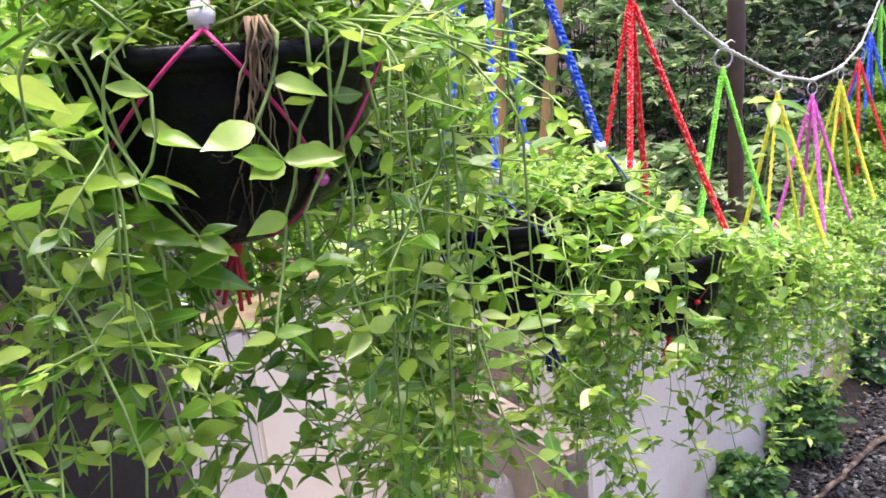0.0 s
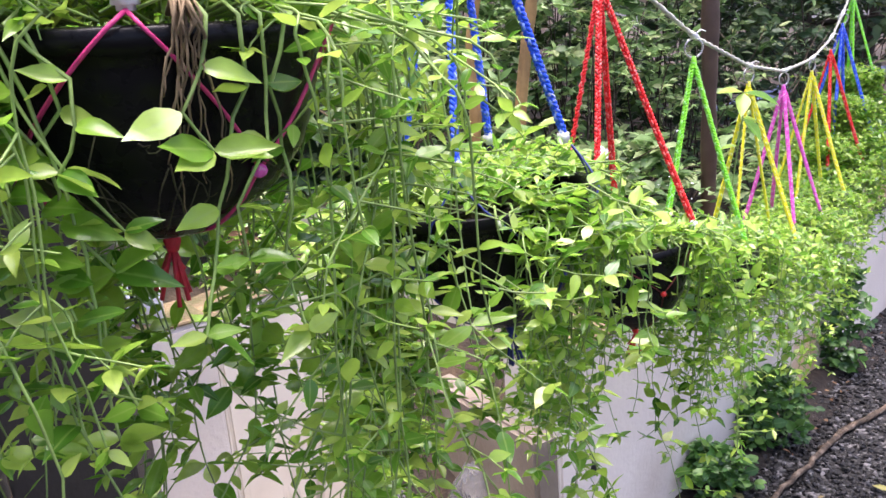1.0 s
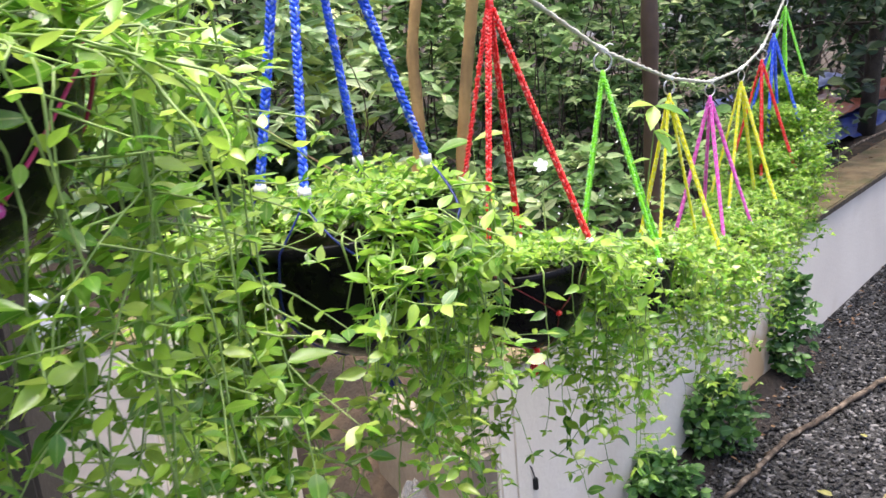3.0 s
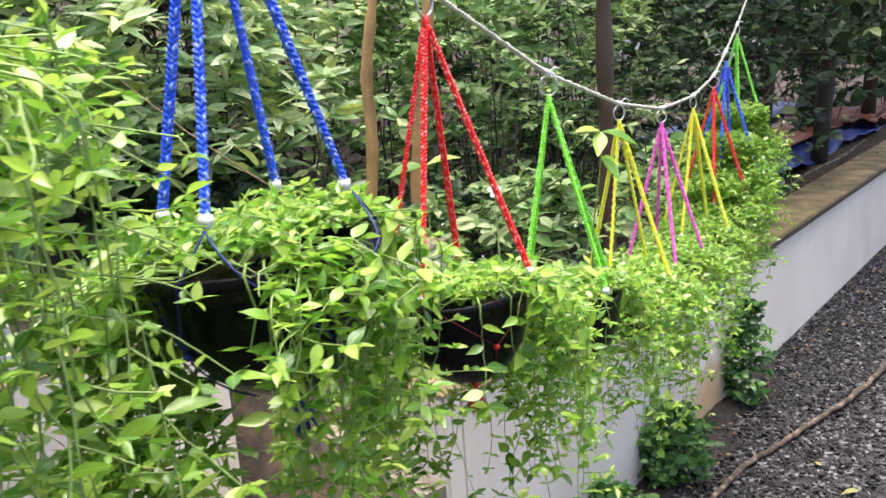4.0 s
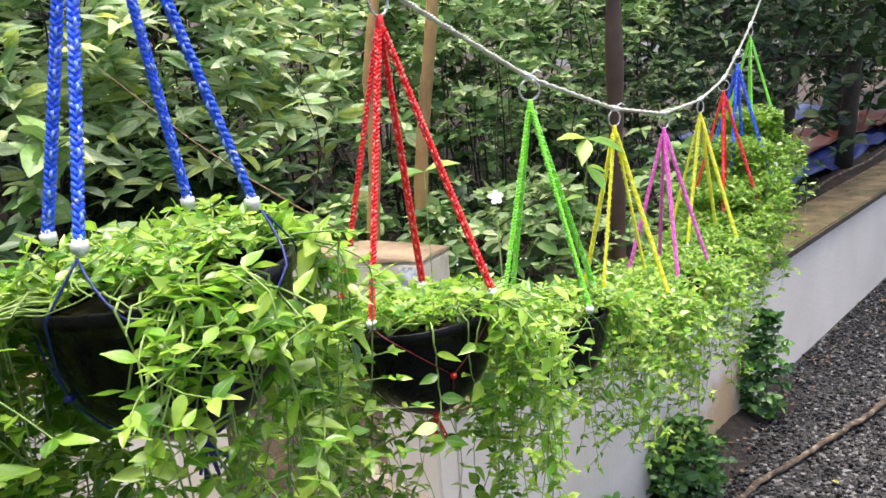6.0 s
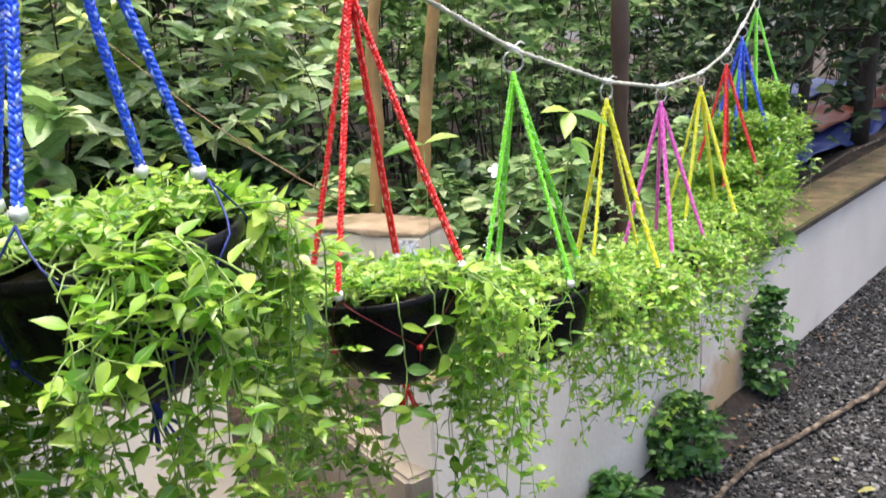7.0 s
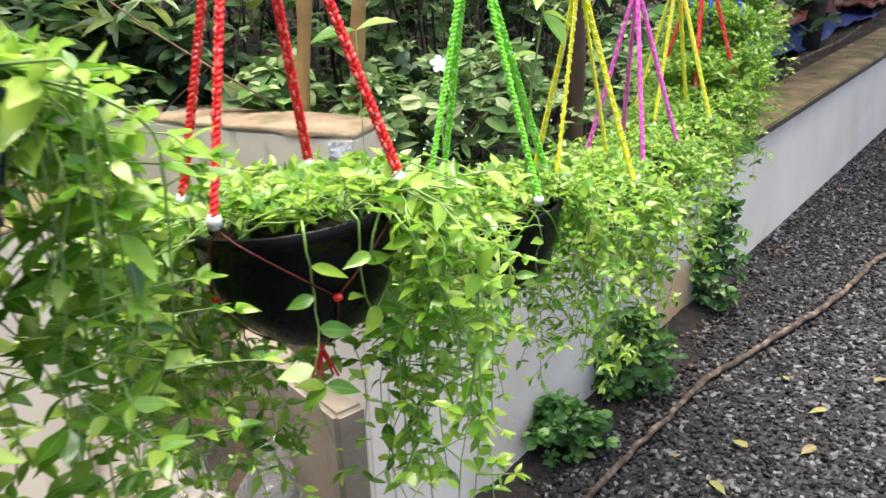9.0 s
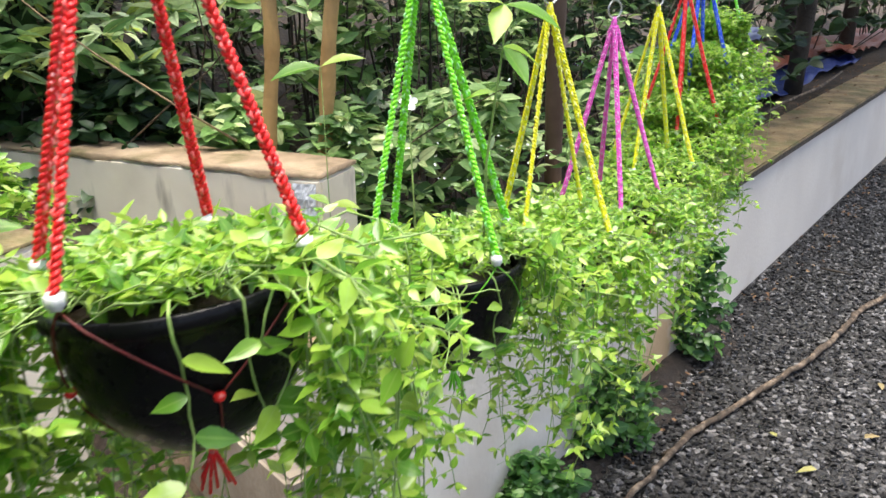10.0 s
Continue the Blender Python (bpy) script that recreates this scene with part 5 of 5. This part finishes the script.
JAR = [(0.0, 0.0), (0.043, 0.0), (0.047, 0.004), (0.047, 0.128), (0.044, 0.135), (0.040, 0.138), (0.0, 0.138)]
FLASK = [(0.0, 0.0), (0.034, 0.0), (0.037, 0.004), (0.037, 0.088), (0.033, 0.100), (0.024, 0.106), (0.023, 0.116), (0.0, 0.116)]
SLIM = [(0.0, 0.0), (0.013, 0.0), (0.014, 0.004), (0.014, 0.11), (0.010, 0.118), (0.0, 0.118)]
bottle((-0.905, 2.235), 1.012, JAR, M_white, M_white, "white plastic jar with a lid on the white wall")
bottle((-0.825, 2.290), 1.012, FLASK, M_white, M_white, "short white plastic bottle standing on the white wall")
bottle((-0.868, 2.285), 1.012, SLIM, M_black, M_black, "slim black bottle standing between white containers")


def clear_plastic():
    m, n, l, b = material("clear_plastic")
    b.inputs["Base Color"].default_value = (0.9, 0.9, 0.9, 1)
    b.inputs["Transmission Weight"].default_value = 0.85
    b.inputs["Roughness"].default_value = 0.12
    b.inputs["IOR"].default_value = 1.3
    return m


def crumpled(at, z, w, h, turn, mat, label, seed, amp=0.03, name="plastic_sheet", dome=0.0):
    """A creased sheet lying on the floor of the recess."""
    g = np.random.default_rng(seed)
    n = 18
    X, Y = np.meshgrid(np.linspace(-w / 2, w / 2, n), np.linspace(-h / 2, h / 2, n), indexing="ij")
    Z = amp * (1.2 + np.sin(X * 31 + 3 * np.sin(Y * 19)) * np.cos(Y * 27 + seed)) + 0.3 * amp * g.normal(0, 1, X.shape)
    Z = Z + dome * np.cos(math.pi * X / w) * np.cos(math.pi * Y / h) * (0.8 + 0.2 * np.sin(9 * X / w + seed))
    v = np.stack([X, Y, np.maximum(Z, 0.003)], 2).reshape(-1, 3)
    i, j = np.meshgrid(np.arange(n - 1), np.arange(n - 1), indexing="ij")
    p = (i * n + j).ravel()
    t = np.concatenate([np.stack([p, p + n, p + n + 1], 1), np.stack([p, p + n + 1, p + 1], 1)])
    ob = new(name, tri_mesh(name, v, t, mat, smooth=False))
    ob.matrix_world = pose(at[0], at[1], z, 0, 0, turn)
    return tagged(ob, label, "plastic" if name == "plastic_sheet" else "scrap")


M_clear = clear_plastic()
crumpled((0.09, 2.44), 0.125, 0.34, 0.26, 25, M_clear, "crumpled clear plastic bag on wet concrete", 3, 0.03, "plastic_sheet", 0.22)
crumpled((-0.16, 2.62), 0.125, 0.30, 0.22, 70, M_clear, "crumpled clear plastic sheet on wet concrete", 5)
crumpled((-0.55, 2.76), 0.125, 0.12, 0.10, 40, M_white, "small white plastic scrap on wet concrete", 7, 0.008, "plastic_scrap")

scrap = crumpled((0.23, 3.07), 0.0, 0.075, 0.16, 0, M_white, "crumpled white plastic sheet hanging on the concrete wall's end", 11, 0.006, "plastic_scrap")
scrap.matrix_world = pose(0.300, 3.054, 0.95, 90, 0, -31.4)
# cable clip and wire on the wall face
clip = thing("cable_clip", tuple(wall_pose(0.62, -0.004, 0.40).translation), "small black cable clip with a wire on the white wall", "clip")
hang("body", bm_mesh("clip_body", block(-0.008, -0.012, -0.03, 0.008, 0.004, 0.01, 0.003), M_black), clip)
hang("wire", tri_mesh("wire", *tube([(0, -0.008, 0.005), (-0.01, -0.012, 0.05), (-0.03, -0.01, 0.08), (-0.045, -0.006, 0.09), (-0.05, -0.004, 0.14), (-0.05, 0.0, 0.20)], 0.0022, 6), M_black), clip)

# dark soil along the foot of the wall, thinning out into the gravel
ss, sd = np.meshgrid(np.linspace(0.55, 3.1, 130), np.linspace(-0.26, -0.002, 14), indexing="ij")
lumps = np.array([noise.noise(Vector((a * 4, b * 9, 0.3))) for a, b in zip(ss.ravel(), sd.ravel())]).reshape(ss.shape)
sz = 0.024 * (1 + sd / 0.17) + 0.022 * lumps - 0.012 * np.clip(ss - 2.4, 0, 1) + rng.normal(0, 0.0025, ss.shape)
sx, sy = ss * UX - sd * UY, 1.9 + ss * UY + sd * UX
i, j = np.meshgrid(np.arange(129), np.arange(13), indexing="ij")
p = (i * 14 + j).ravel()
tagged(new("soil_strip", tri_mesh("soil_strip", np.stack([sx, sy, sz], 2).reshape(-1, 3), np.concatenate([np.stack([p, p + 14, p + 15], 1), np.stack([p, p + 15, p + 1], 1)]), M_dirt)), "dark reddish soil along the foot of the white wall", "soil", kind="structure")
n = 520
ls_, lo_ = rng.uniform(1.6, 8.0, n), np.where(rng.random(n) < 0.62, rng.uniform(0.12, 0.55, n), rng.uniform(-0.24, -0.03, n))
lz_ = np.where(lo_ > 0, np.where(lo_ < 0.30, 0.670, 0.645), 0.030)
lpos = np.stack([ls_ * UX - lo_ * UY, 1.9 + ls_ * UY + lo_ * UX, lz_], 1)
litter = thing("leaf_litter", (0, 0, 0), "small dry brown leaves strewn over coping and soil", "leaves", kind="stuff")
hang("litter", leaves_mesh("litter", lpos, rng.normal(0, 1, (n, 3)) * [1, 1, 0.12], np.tile([0.0, 0.0, 1.0], (n, 1)) + rng.normal(0, 0.25, (n, 3)), rng.uniform(0.012, 0.034, n), L_oval, M_litter), litter, kind="stuff")

# ---- gravel ----
def stones(n, x0, x1, y0, y1, keep, lo, hi):
    x, y = rng.uniform(x0, x1, n), rng.uniform(y0, y1, n)
    k = keep(x, y)
    x, y = x[k], y[k]
    return x, y, rng.uniform(lo, hi, len(x)) * (1 + 0.5 * (rng.random(len(x)) ** 4))


bm = bmesh.new()
bmesh.ops.create_icosphere(bm, subdivisions=1, radius=1)
ico_v = np.array([v.co[:] for v in bm.verts])
ico_t = np.array([[v.index for v in f.verts] for f in bm.faces])
bm.free()


def stone_shape():
    v = ico_v * (1 + rng.normal(0, 0.16, (len(ico_v), 1)))
    return v * np.array([1.0, rng.uniform(0.65, 0.95), rng.uniform(0.45, 0.7)])


SHAPES = [stone_shape() for _ in range(10)]


def scatter(x, y, size):
    V, T = [], []
    for s in range(10):
        k = np.arange(len(x)) % 10 == s
        n = int(k.sum())
        a = rng.uniform(0, 6.28, n)
        tl = rng.normal(0, 0.3, (n, 2))
        v = SHAPES[s][None] * size[k][:, None, None]
        xx = v[:, :, 0] * np.cos(a)[:, None] - v[:, :, 1] * np.sin(a)[:, None]
        yy = v[:, :, 0] * np.sin(a)[:, None] + v[:, :, 1] * np.cos(a)[:, None]
        zz = v[:, :, 2] + xx * tl[:, :1] + yy * tl[:, 1:] + (size[k] * rng.uniform(0.1, 0.55, n))[:, None]
        V.append(np.stack([xx + x[k][:, None], yy + y[k][:, None], zz], 2).reshape(-1, 3))
        T.append((ico_t[None] + (np.arange(n) * 12)[:, None, None]).reshape(-1, 3) + sum(len(q) for q in V[:-1]))
    return np.vstack(V), np.vstack(T)


front = lambda x, y: (y < x + 1.88) & (y > 0.45 * x + 1.1)
gx, gy, gs = stones(66000, 0.4, 5.2, 1.6, 6.6, front, 0.0056, 0.0116)
near = (gx > 1.25) & (gx < 1.75) & (gy > 2.35) & (gy < 2.75)
idx = np.where(near)[0][:280]
rest = np.ones(len(gx), bool)
rest[idx] = False
gv, gt = scatter(gx[rest], gy[rest], gs[rest])
gravel = tagged(new("gravel", tri_mesh("gravel", gv, gt, M_stonebit, np.zeros((len(gv), 2)), smooth=False)), "wet dark grey crushed stone gravel", "gravel", kind="stuff")
STONES = [tri_mesh("stone", v, ico_t, M_stonepiece, np.zeros((12, 2)), smooth=False) for v in SHAPES]
for n, i in enumerate(idx):
    ob = new("stone", STONES[n % 10])
    ob.parent = ground
    ob.location, ob.rotation_euler, ob.scale = (gx[i], gy[i], gs[i] * 0.3), (rng.normal(0, 0.3), rng.normal(0, 0.3), rng.uniform(0, 6.28)), (gs[i],) * 3

# fallen leaves on the gravel
FALL = [tri_mesh("fallen_leaf", vs, ts, M_fallen, uv) for vs, ts, uv in L_oval]
for x, y, sz, a in [(1.56, 2.63, 0.062, 30), (1.78, 2.60, 0.068, 110), (1.365, 2.49, 0.07, 200), (1.93, 2.79, 0.062, 75), (2.20, 2.94, 0.068, 280), (1.05, 2.66, 0.06, 50), (1.9, 3.0, 0.04, 10), (4.72, 7.1, 0.09, 10), (2.5, 3.3, 0.05, 160), (1.30, 2.62, 0.035, 300)]:
    ob = tagged(new("fallen_leaf", FALL[int(a) % 2]), "yellowed fallen leaf on the gravel", "leaf", "fallen leaves")
    ob.location, ob.rotation_euler, ob.scale = (x, y, 0.022), (radians(8), radians(-6), radians(a)), (sz, sz, sz)
